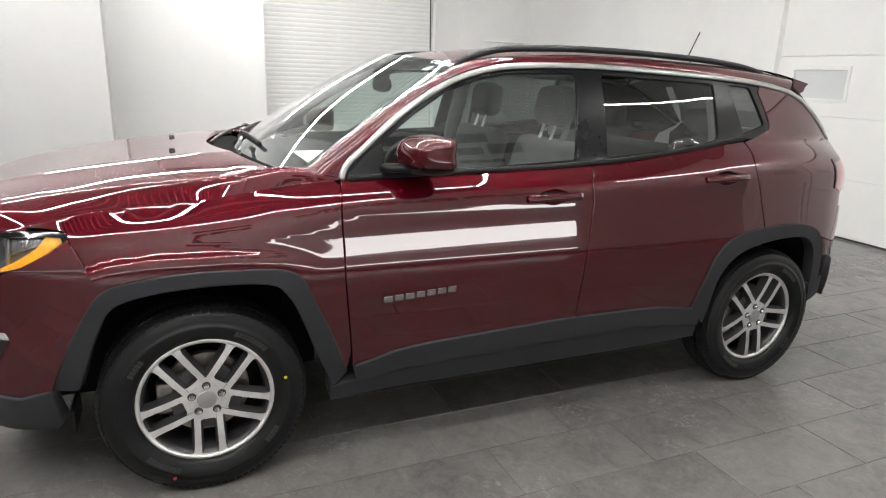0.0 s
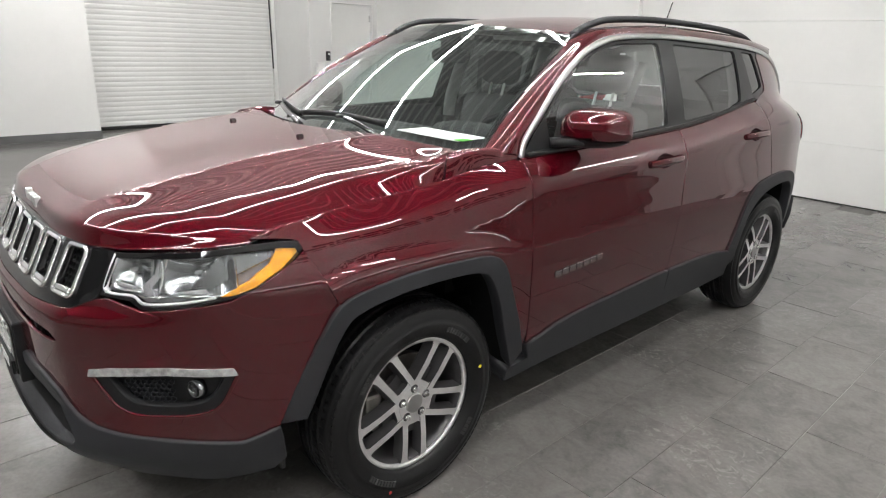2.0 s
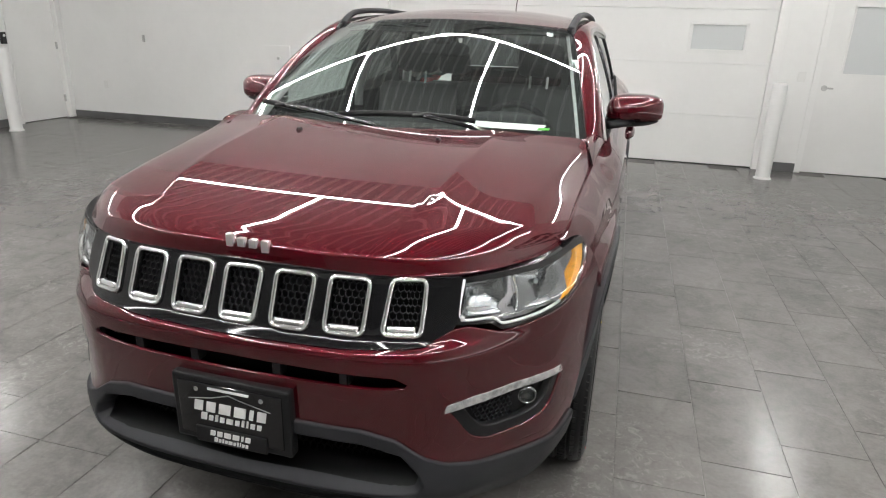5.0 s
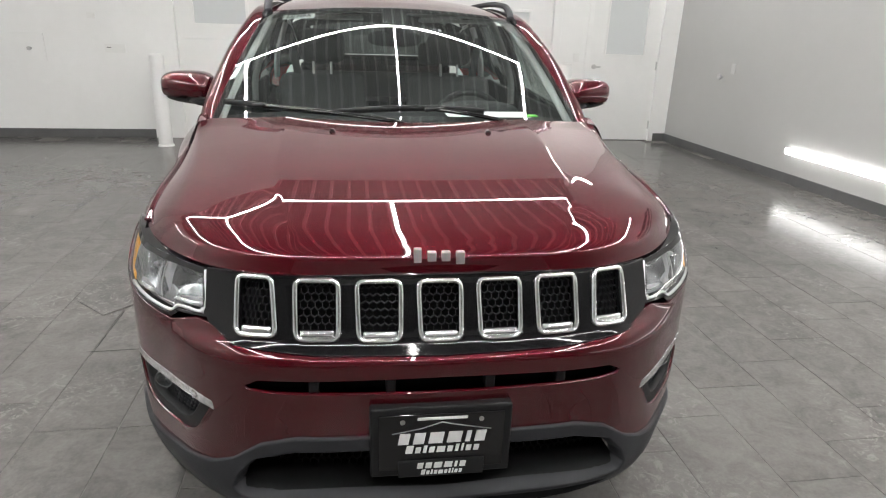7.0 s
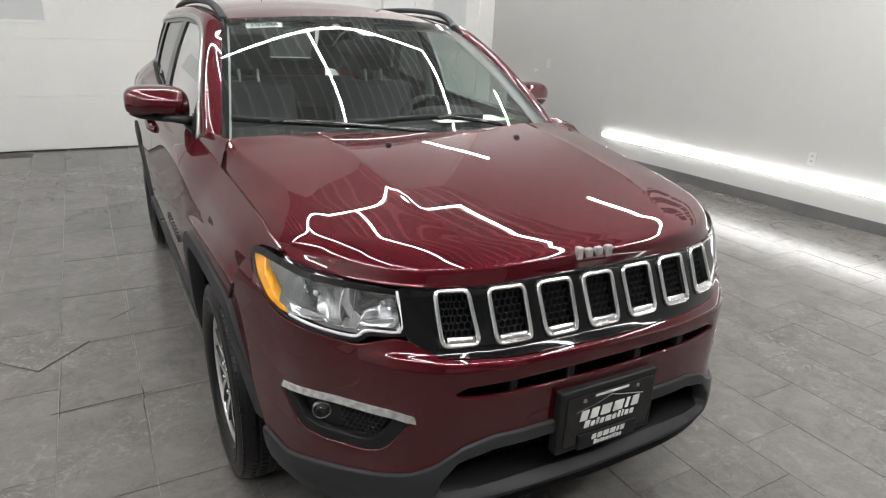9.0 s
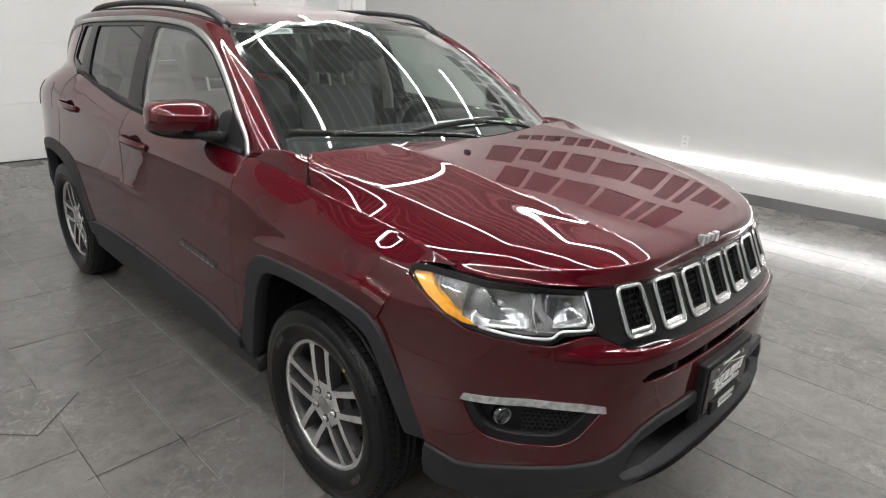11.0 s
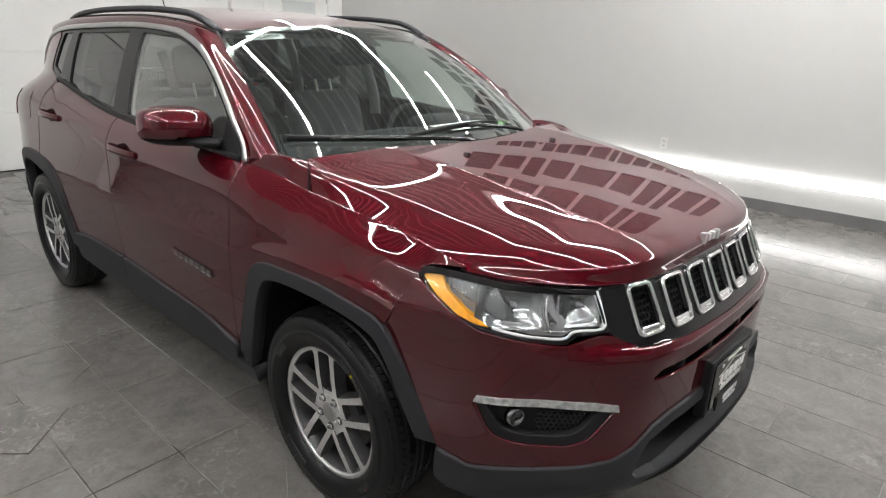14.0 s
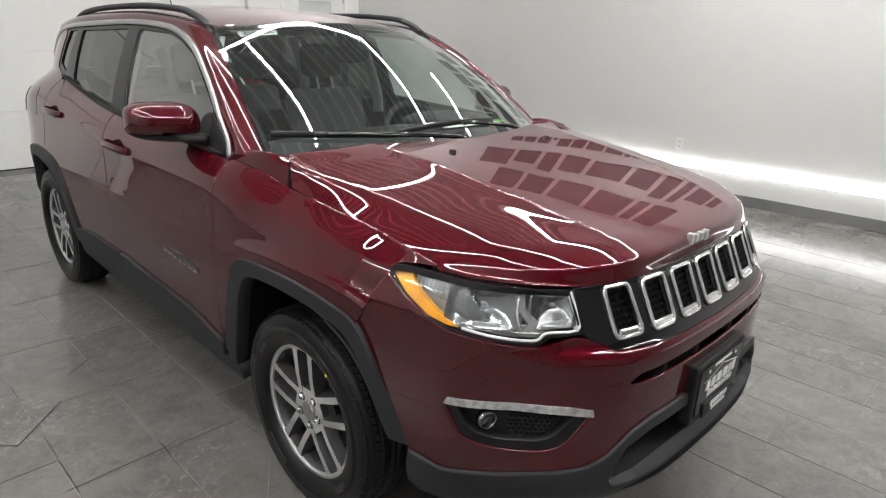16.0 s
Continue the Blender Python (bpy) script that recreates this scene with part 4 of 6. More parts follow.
def headlamp(k):
    m = (lambda q: q) if k > 0 else mirror_s
    back = panel("headlamp", m(LAMP), on_nose(-.050), M_LAMPGREY, car, step=.02, flange=False, label="clear lens headlamp with chrome reflectors and amber marker")
    # walls of the housing
    bm = bmesh.new()
    o = resample(m(LAMP), .02)
    A = [bm.verts.new(nose(p[0], p[1], -.002)) for p in o]
    B = [bm.verts.new(nose(p[0], p[1], -.055)) for p in o]
    for i in range(len(o)):
        bm.faces.new((A[i], A[(i + 1) % len(o)], B[(i + 1) % len(o)], B[i]))
    part("lamp_housing", bm, M_GLOSSBLACK, back)
    ln = panel("lamp_lens", m(LAMP), on_nose(-.003), M_LENS, back, step=.025, flange=False, label="clear lamp lens")
    ln.visible_shadow = False
    panel("amber_marker", m(AMBER), on_nose(-.012), M_AMBER, back, step=.02, thick=.03, label="amber side marker")
    # reflector cavities, stepped into bright facets
    for x0, x1, z0, z1 in ((.563, .657, .856, .942), (.678, .795, .852, .955)):
        sa, sb = N(x0, .90)[0] * k, N(x1, .90)[0] * k
        sm, hw, zm, hh = (sa + sb) / 2, abs(sb - sa) / 2, (z0 + z1) / 2, (z1 - z0) / 2

        def cavity(s, z, sm=sm, hw=hw, zm=zm, hh=hh):
            a_, b_ = (s - sm) / hw, (z - zm) / hh
            d = max(0, 1 - abs(a_) ** 2.2) * max(0, 1 - abs(b_) ** 2.2)
            step = (.0011 * math.sin(a_ * 11 + b_ * 2) + .0006 * math.sin(b_ * 7)) * (.25 + .75 * d)
            return nose(s, z, -.014 - .032 * d + step)
        panel("reflector", rounded([(min(sa, sb), z0), (max(sa, sb), z0), (max(sa, sb), z1), (min(sa, sb), z1)], .012), cavity, M_LAMP, back, step=.0055, thick=.012, label="bright faceted reflector")
        p = Vector(cavity(sm, zm))
        d = Vector((.15 * k, -1, 0)).normalized()
        bm = bmesh.new()
        lathe(bm, [(-.005, .005), (.010, .006), (.014, .004), (.015, .0005)], 14)
        bmesh.ops.transform(bm, matrix=Matrix.Translation(p) @ d.to_track_quat("X", "Z").to_matrix().to_4x4(), verts=bm.verts)
        part("bulb", bm, M_LAMPGREY, back, smooth=True)
    # faceted bright floor and divider
    panel("lamp_bezel", m([N(.565, .852), N(.572, .873), N(.64, .862), N(.72, .858), N(.768, .866), N(.775, .856), N(.72, .836), N(.66, .831), N(.636, .848)]), on_nose(-.02), M_LAMPGREY, back, step=.02, thick=.02, label="grey stepped bezel")
    panel("lamp_divider", m([N(.664, .835), N(.650, .87), N(.668, .90), N(.662, .945), N(.676, .945), N(.682, .90), N(.668, .868), N(.680, .838)]), on_nose(-.014), M_LAMPGREY, back, step=.02, thick=.03)
    panel("turn_reflector", m([N(.745, .870), N(.76, .945), N(.815, .950), N(.800, .905), N(.776, .868)]), lambda s, z: nose(s, z, -.026 + .004 * math.sin(s * 520)), M_LAMP, back, step=.006, thick=.02, label="bright faceted reflector")
    # bright inner edge
    bm = bmesh.new()
    pts = [N(.557, .940), N(.560, .855), N(.634, .847), N(.660, .829), N(.72, .834), N(.785, .852)]
    line = catmull(pts, 6)
    tube(bm, [nose(p[0] * k, p[1], -.007) for p in line], .0042, 6)
    tube(bm, [nose(p[0] * k + .003 * k, p[1], -.009) for p in line[:8]], .0075, 8)
    part("light_guide", bm, M_GUIDE, back, "pale strip round the lamp's inner edge", smooth=True)
    # chrome blade between the two bowls
    bm = bmesh.new()
    for a, b in (((.667, .945), (.688, .842)), ((.652, .845), (.705, .850))):
        pts = [N(a[0] + (b[0] - a[0]) * t + .010 * math.sin(math.pi * t), a[1] + (b[1] - a[1]) * t) for t in np.linspace(0, 1, 9)]
        tube(bm, [nose(p[0] * k, p[1], -.013) for p in pts], (.004, .0025), 6)
    part("chrome_blade", bm, M_CHROME, back, "chrome blade inside the lamp", smooth=True)
    # gloss black border of the lens, thickest along the top
    cs, cz = sum(p[0] for p in LAMP) / len(LAMP), sum(p[1] for p in LAMP) / len(LAMP)
    inner = [(cs + (p[0] - cs) * .955, cz - .004 + (p[1] - cz) * .86) for p in LAMP]
    panel("lamp_border", m(LAMP), on_nose(-.0015), M_GLOSSBLACK, back, holes=[m(inner)], step=.012, thick=.004, lip=.001)


def fog_lamp(k):
    m = (lambda q: q) if k > 0 else mirror_s
    b = panel("fog_lamp_bezel", m(rounded(FOG, .026)), on_nose(-.034), M_BLACK, bumper, step=.025, flange=False, label="black plastic fog lamp surround")
    bm = bmesh.new()
    o = resample(m(rounded(FOG, .026)), .02)
    A = [bm.verts.new(nose(p[0], p[1], .001)) for p in o]
    B = [bm.verts.new(nose(p[0], p[1], -.036)) for p in o]
    C = [bm.verts.new(nose(p[0] * .994, p[1], .002)) for p in o]
    for i in range(len(o)):
        j = (i + 1) % len(o)
        bm.faces.new((A[i], A[j], B[j], B[i]))
    bmesh.ops.recalc_face_normals(bm, faces=bm.faces)
    for v in C:
        bm.verts.remove(v)
    part("fog_lamp_frame", bm, M_BLACK, car)
    fc, fz = sum(p[0] for p in FOG) / len(FOG), sum(p[1] for p in FOG) / len(FOG)
    ring_in = [(fc + (p[0] - fc) * .80, fz + .010 + (p[1] - fz) * .74) for p in FOG]
    panel("bezel_frame", m(rounded(FOG, .026)), on_nose(-.006), M_BLACK, b, holes=[m(rounded(ring_in, .02))], step=.02, thick=.024, lip=.004, label="raised black frame of the fog lamp surround")
    panel("daytime_lamp", m([N(.545, .620), N(.55, .640), N(.60, .652), N(.70, .657), N(.797, .650), N(.801, .630), N(.70, .637), N(.60, .630)]), on_nose(.002), M_DRL, car, step=.02, thick=.03, lip=.003, label="clear and chrome daytime running lamp strip")
    bm = bmesh.new()
    honeycomb(bm, lambda s, z, d: nose(s * k, z, -.026 + d), [N(.612, .602), N(.70, .606), N(.70, .548), N(.645, .536)], .015, .006)
    part("vent_mesh", bm, M_CLAD, car)
    p = Vector(nose(N(.738, .583)[0] * k, .583, -.024))
    d = (Vector((.30 * k, -1, 0))).normalized()
    rot = Matrix.Translation(p) @ d.to_track_quat("X", "Z").to_matrix().to_4x4()
    bm = bmesh.new()
    lathe(bm, [(-.03, .008), (-.015, .016), (.002, .021), (.005, .025), (-.02, .027)], 28)
    bmesh.ops.transform(bm, matrix=rot, verts=bm.verts)
    fl = part("fog_lamp", bm, M_LAMP, car, "round clear fog lamp", smooth=True)
    bm = bmesh.new()
    lathe(bm, [(.002, .021), (.008, .016), (.012, .009), (.014, .0005)], 28)
    bmesh.ops.transform(bm, matrix=rot, verts=bm.verts)
    part("fog_lens", bm, M_LENS, fl, smooth=True).visible_shadow = False


for k in (1, -1):
    headlamp(k)
    fog_lamp(k)

for i in range(-3, 4):
    bm = bmesh.new()
    ring_on(bm, slot_outline(i, .001), on_nose(.005), (.0070, .0070))
    # thicker shelf at the foot of each frame
    zb = .813 + .010 * (abs(i) / 3) ** 2
    c = math.copysign(N(abs(i) * .1445, zb)[0], i)
    tube(bm, [nose(c - .040 + .008 * j, zb + .007, -.002) for j in range(11)], (.013, .010), 8, up=(0, -1, .15))
    part("slot_frame", bm, M_CHROME, grille, "chrome slot frame", smooth=True)
    bm = bmesh.new()
    honeycomb(bm, lambda s, z, d: nose(s, z, -.014 + d), slot_outline(i), .0185, .008, .13)
    part("slot_mesh", bm, M_MESH, grille)
panel("grille_backing", [(-S(.52), .79), N(.52, .79), N(.52, .945), (-S(.52), .945)], on_nose(-.030), M_DARK, car, step=.04, flange=False)
panel("slot_backing", both([(0, .68), N(.48, .685), N(.48, .735), (0, .745)]), on_nose(-.045), M_DARK, car, step=.05, flange=False)
for x in (-.30, -.12, .12, .30):
    s = math.copysign(N(abs(x), .70)[0], x)
    part("slot_strut", boxbm(((x - .012, nose(s, .70)[1] + .012, .685), (x + .012, nose(s, .70)[1] + .05, .736)), bevel=.003), M_BLACK, bumper)
panel("intake_backing", both([(0, .34), N(.56, .36), N(.50, .57), (0, .58)]), on_nose(-.115), M_DARK, car, step=.05, flange=False)
bm = bmesh.new()
honeycomb(bm, lambda s, z, d: nose(s, z, -.085 + d), both([(0, .39), N(.50, .40), N(.41, .535), (0, .56)]), .021, .008, .14)
part("intake_mesh", bm, M_MESH, lower)
# sloping lip under the intake
M_LIP = worn(material("satin_black_lip", (0.005, 0.005, 0.0055), 0.34, spec=0.16), 6, 0.85, 1.1, 0.05, 900)
bm = bmesh.new()
rows = []
for s in np.linspace(-.50, .50, 49):
    e = abs(s) / .50
    row = []
    for off, z in ((-.085, .446), (-.050, .428), (-.012, .406), (.008, .391), (.022, .379), (.026, .369), (.016, .356)):
        p = nose(float(s), .52, off - .012 * e ** 4)
        row.append(bm.verts.new((p[0], p[1], z + .022 * e ** 5)))
    rows.append(row)
for A, B in zip(rows, rows[1:]):
    for j in range(6):
        bm.faces.new((A[j], A[j + 1], B[j + 1], B[j]))
bmesh.ops.solidify(bm, geom=bm.faces[:], thickness=-.004)
bmesh.ops.recalc_face_normals(bm, faces=bm.faces)
part("front_lip", bm, M_LIP, lower, "satin black sloping front lip", smooth=True)

M_BADGE = material("grey_badge_metal", (.30, .30, .30), .2, 1.0)
# bonnet lettering as plain bright blocks
for i, (x, w, h, dz) in enumerate(((-.052, .018, .034, .003), (-.018, .021, .023, 0), (.016, .021, .023, 0), (.051, .021, .031, -.004))):
    bm = boxbm(((x - w / 2, -.843, .994 + dz - h / 2), (x + w / 2, -.826, .994 + dz + h / 2)), bevel=.002)
    part("emblem_block", bm, M_EMBLEM, hood, "plain bright emblem block", smooth=False)
for k in (1, -1):
    # door badge as small bright blocks
    n = 7
    for i in range(n):
        y = .632 + .043 * i
        z = .672 + .0026 * i
        bm = boxbm(((k * (side_x(y + .018, z) - .004), y, z - .013), (k * (side_x(y + .018, z) + .005), y + .036, z + .013)), bevel=.003)
        part("badge_block", bm, M_BADGE, doors[k][0], "plain bright badge block")
    # washer nozzle
    p = Vector(hood_at(.345 * k, .815))
    bm = boxbm(((p.x - .011, p.y - .010, p.z - .004), (p.x + .011, p.y + .013, p.z + .010)), bevel=.004)
    for v in bm.verts:
        if v.co.z > p.z:
            v.co.x = p.x + (v.co.x - p.x) * .6
    part("washer_nozzle", bm, M_BLACK, hood)

M_PRINT = material("pale_grey_print", (0.6, 0.6, 0.59), 0.5)
# number plate holder with plain bars for its print
plate = part("plate_holder", boxbm(((-.172, -.972, .470), (.172, -.936, .664)), bevel=.006), M_BLACK, car, "black plastic dealer plate with white print")
PLATE_Y = -.9735
part("plate_insert", boxbm(((-.152, PLATE_Y - .003, .492), (.152, PLATE_Y + .003, .648)), bevel=.002), M_GLOSSBLACK, plate)
part("plate_tag", boxbm(((-.105, PLATE_Y - .009, .474), (.105, PLATE_Y, .520)), bevel=.002), M_BLACK, plate)


WORD_A = [(1, 1), (1.05, 1), (1.35, 1), (1.35, 1), (.45, 1), (1, 1)]
WORD_B = [(1.15, 1), (.85, .72), (.55, .92), (.85, .72), (1.3, .72), (.85, .72), (.55, .92), (.35, .95), (.85, .72), (.85, .72)]
WORD_C = [(.8, .7)] * 3 + [(.25, .2)] + [(.8, 1), (.85, 1), (1.1, 1), (1.1, 1), (.35, 1), (.8, 1), (.95, 1), (.85, 1), (.8, 1), (.9, 1)] + [(.25, .2), (.75, .7), (.8, .7), (1.1, .7)]


def spread(word, a0, a1, gap):
    """Cells along a line for a row of blocks: start, end and height of each."""
    total = sum(w for w, _ in word) + gap * (len(word) - 1)
    k, x = (a1 - a0) / total, a0
    for w, h in word:
        yield x, x + w * k, h
        x += (w + gap) * k


def bars(word, x0, x1, z0, z1, y=None):
    y = y if y is not None else PLATE_Y - .0042
    for a, b, h in spread(word, x0, x1, .45):
        bm = boxbm(((a, y - .001, z0), (b, y + .003, z0 + (z1 - z0) * h)))
        for v in bm.verts:
            v.co.x += (v.co.z - z0) * .18
        part("print_bar", bm, M_PRINT, plate)


bars([(12, 1)], -.060, .060, .6335, .6400)
bars(WORD_A, -.106, .104, .567, .597)
bars(WORD_B, -.088, .090, .541, .562)
bars(WORD_A, -.060, .058, .500, .515, PLATE_Y - .0102)
bars(WORD_B, -.050, .050, .482, .495, PLATE_Y - .0102)
bm = bmesh.new()
tube(bm, [(x, PLATE_Y - .004, z) for x, z in ((-.12, .598), (-.05, .610), (0, .626), (.03, .618), (.06, .612), (.12, .600))], .0012, 5)
part("print_line", bm, M_STEEL, plate)
for x in (-.095, .095):
    bm = bmesh.new()
    lathe(bm, [(-.006, .0005), (-.005, .006), (0, .007)], 12, axis="y", centre=(x, PLATE_Y, .629))
    part("screw", bm, M_STEEL, plate)

# ---- wipers, cowl, mirrors, handles ----
bm = bmesh.new()
rows = []
for w in np.linspace(-1, 1, 25):
    a = Vector(hood_at(float(w) * .915, 1.0)) + Vector((0, .004, -.03))
    b = Vector(screen_at(float(w), .03)) + Vector((0, -.002, .003))
    m_ = a.lerp(b, .5) + Vector((0, 0, -.022))
    rows.append([bm.verts.new(q) for q in (a - Vector((0, .06, .03)), a, m_, b)])
for A, B in zip(rows, rows[1:]):
    for j in range(3):
        bm.faces.new((A[j], B[j], B[j + 1], A[j + 1]))
bmesh.ops.recalc_face_normals(bm, faces=bm.faces)
part("cowl", bm, M_DARK, car, "black plastic scuttle under the windscreen", smooth=True)


def on_screen(u, v, off):
    e = .01
    p = Vector(screen_at(u, v))
    n = (Vector(screen_at(u + e, v)) - Vector(screen_at(u - e, v))).cross(Vector(screen_at(u, v + e)) - Vector(screen_at(u, v - e))).normalized()
    return p + n * off


for u0, u1, lift, arm in ((-.35, .43, (.092, .125, .108), [(.409, .188, 1.136), (.385, .190, 1.158), (.27, .203, 1.180), (.113, .230, 1.197)]),
                         (-.34, -.95, (.085, .115, .148), [(-.005, .112, 1.136), (-.03, .116, 1.163), (-.27, .196, 1.182), (-.545, .314, 1.193)])):
    bm = bmesh.new()
    pts = [on_screen(u0 + (u1 - u0) * t, lift[0] * (1 - t) * (1 - 2 * t) + 4 * lift[1] * t * (1 - t) + lift[2] * t * (2 * t - 1), .016) for t in np.linspace(0, 1, 18)]
    tube(bm, pts, (.008, .012), 8)
    wp = part("wiper", bm, M_BLACK, car, "black windscreen wiper", smooth=True)
    bm = bmesh.new()
    tube(bm, catmull(arm, 6), (.011, .007), 8, up=(0, -.5, 1))
    part("wiper_arm", bm, M_GLOSSBLACK, wp, smooth=True)
    bm = bmesh.new()
    c = Vector(arm[-1])
    tube(bm, [c + Vector((-.035, -.004, -.003)), c, c + Vector((.035, .006, -.003))], (.012, .009), 8)
    part("blade_clip", bm, M_BLACK, wp, smooth=True)
    bm = bmesh.new()
    lathe(bm, [(-.03, .018), (.0, .018), (.008, .012)], 14, axis="z", centre=Vector(arm[0]))
    part("wiper_pivot", bm, M_BLACK, wp)


def superbox(bm, c, r, p=3.2, nu=28, nv=16, shape=None):
    """A rounded solid between a box and an ellipsoid."""
    rows = []
    for j in range(nv + 1):
        ph = -math.pi / 2 + math.pi * j / nv
        row = []
        for i in range(nu):
            th = math.tau * i / nu
            d = Vector((math.cos(ph) * math.cos(th), math.cos(ph) * math.sin(th), math.sin(ph)))
            k = (abs(d.x) ** p + abs(d.y) ** p + abs(d.z) ** p) ** (-1 / p)
            q = Vector((d.x * k * r[0], d.y * k * r[1], d.z * k * r[2]))
            if shape:
                q = shape(q)
            row.append(bm.verts.new(q + Vector(c)))
        rows.append(row)
    for A, B in zip(rows, rows[1:]):
        for i in range(nu):
            bm.faces.new((A[i], A[(i + 1) % nu], B[(i + 1) % nu], B[i]))
    bmesh.ops.remove_doubles(bm, verts=bm.verts, dist=1e-6)
    bmesh.ops.recalc_face_normals(bm, faces=bm.faces)
    return bm


for k in (1, -1):
    def shp(q):
        t = q.x * k / .119
        return Vector((q.x, q.y * (1.05 - .12 * t) - .02 * (abs(q.z) / .066) ** 2 * (-1) + .018 * t * 1.0, q.z * (1 - .14 * t) + .010 * t * (1 if q.z > 0 else .4)))
    def half_shell(low, grow):
        bm = superbox(bmesh.new(), (k * .920, .785, 1.204), (.119 * grow, .076 * grow, .070 * grow), 3.3, nv=32, shape=shp)
        bmesh.ops.delete(bm, geom=[v for v in bm.verts if (v.co.z > 1.168) == low], context="VERTS")
        return bm
    part("door_mirror", half_shell(False, 1.0), M_PAINT, doors[k][0], "dark red mirror shell on a black base", smooth=True)
    part("mirror_base", half_shell(True, 1.012), M_BLACK, doors[k][0], smooth=True)
    bm = bmesh.new()
    tube(bm, [(k * .81, .66, 1.150), (k * .85, .70, 1.152), (k * .90, .76, 1.158)], (.035, .017), 10, up=(0, 0, 1))
    part("mirror_arm", bm, M_BLACK, doors[k][0], smooth=True)
    bm = boxbm(((k * .84, .846, 1.165), (k * .995, .858, 1.250)) if k > 0 else ((-.995, .846, 1.165), (-.84, .858, 1.250)), bevel=.004)
    part("mirror_glass", bm, M_CHROME, doors[k][0])
    # black corner sail under the window
    panel("mirror_sail", [(.515, 1.112), (.60, 1.195), (.66, 1.235), (.665, 1.122)], on_side(-.001), M_BLACK, doors[k][0], side=k, step=.03, thick=.01)
    for d, y0, z in ((doors[k][0], 1.345, 1.028), (doors[k][1], 2.262, 1.076)):
        # scooped cup and pull handle
        def cup(y, z_, y0=y0, zc=z):
            q = ((y - y0) / .084) ** 2 + ((z_ - zc) / .033) ** 2
            return (side_x(y, z_) - .002 - .030 * max(0, 1 - q) ** .7, y, z_)
        panel("handle_cup", cup_outline(y0, z, 1.02), cup, M_PAINT, d, side=k, step=.009, flange=False)
        bm = bmesh.new()
        pts = catmull([(y0 - .122, z - .004, .002), (y0 - .10, z - .002, .014), (y0 - .04, z + .002, .026), (y0 + .04, z + .004, .028), (y0 + .10, z + .004, .022), (y0 + .125, z + .003, .003)], 5)
        tube(bm, [(k * (side_x(p[0], p[1]) + p[2]), p[0], p[1]) for p in pts], (.016, .008), 10, up=(k, 0, .12))
        h = part("door_handle", bm, M_PAINT, d, "body-coloured pull handle", smooth=True)
        if k > 0 and y0 < 2:
            bm = bmesh.new()
            lathe(bm, [(.0, .010), (.004, .009), (.005, .0005)], 16, centre=(side_x(1.458, 1.032) + .018, 1.458, 1.034))
            part("door_lock", bm, M_STEEL, d)
# fuel flap on the passenger side
panel("fuel_flap", rounded([(2.615, 1.02), (2.77, 1.015), (2.785, 1.16), (2.63, 1.165)], .03), on_side(.0015), M_PAINT, car, side=-1, step=.03, thick=.004, lip=.0015)

# ---- wheels ----
def spoke_bar(bm, ang, off0, off1, w0, w1, r0, r1, x0, x1, depth):
    """One machined spoke, from the hub out to the rim."""
    d, n = Vector((0, math.cos(ang), math.sin(ang))), Vector((0, -math.sin(ang), math.cos(ang)))
    K = []
    for r, o, w, x in ((r0, off0, w0, x0), ((r0 + r1) / 2, (off0 + off1) / 2, (w0 + w1) / 2 * .94, (x0 + x1) / 2 + .004), (r1, off1, w1, x1)):
        row = [d * r + n * (o - w / 2), d * r + n * (o + w / 2)]
        K.append([bm.verts.new(row[0] + Vector((x, 0, 0))), bm.verts.new(row[1] + Vector((x, 0, 0))), bm.verts.new(row[1] + n * .009 + Vector((x - depth, 0, 0))), bm.verts.new(row[0] - n * .009 + Vector((x - depth, 0, 0)))])
    for A, B in zip(K, K[1:]):
        for i in range(4):
            f = bm.faces.new((A[i], B[i], B[(i + 1) % 4], A[(i + 1) % 4]))
            f.material_index = 0 if i == 0 else 1
    return bm


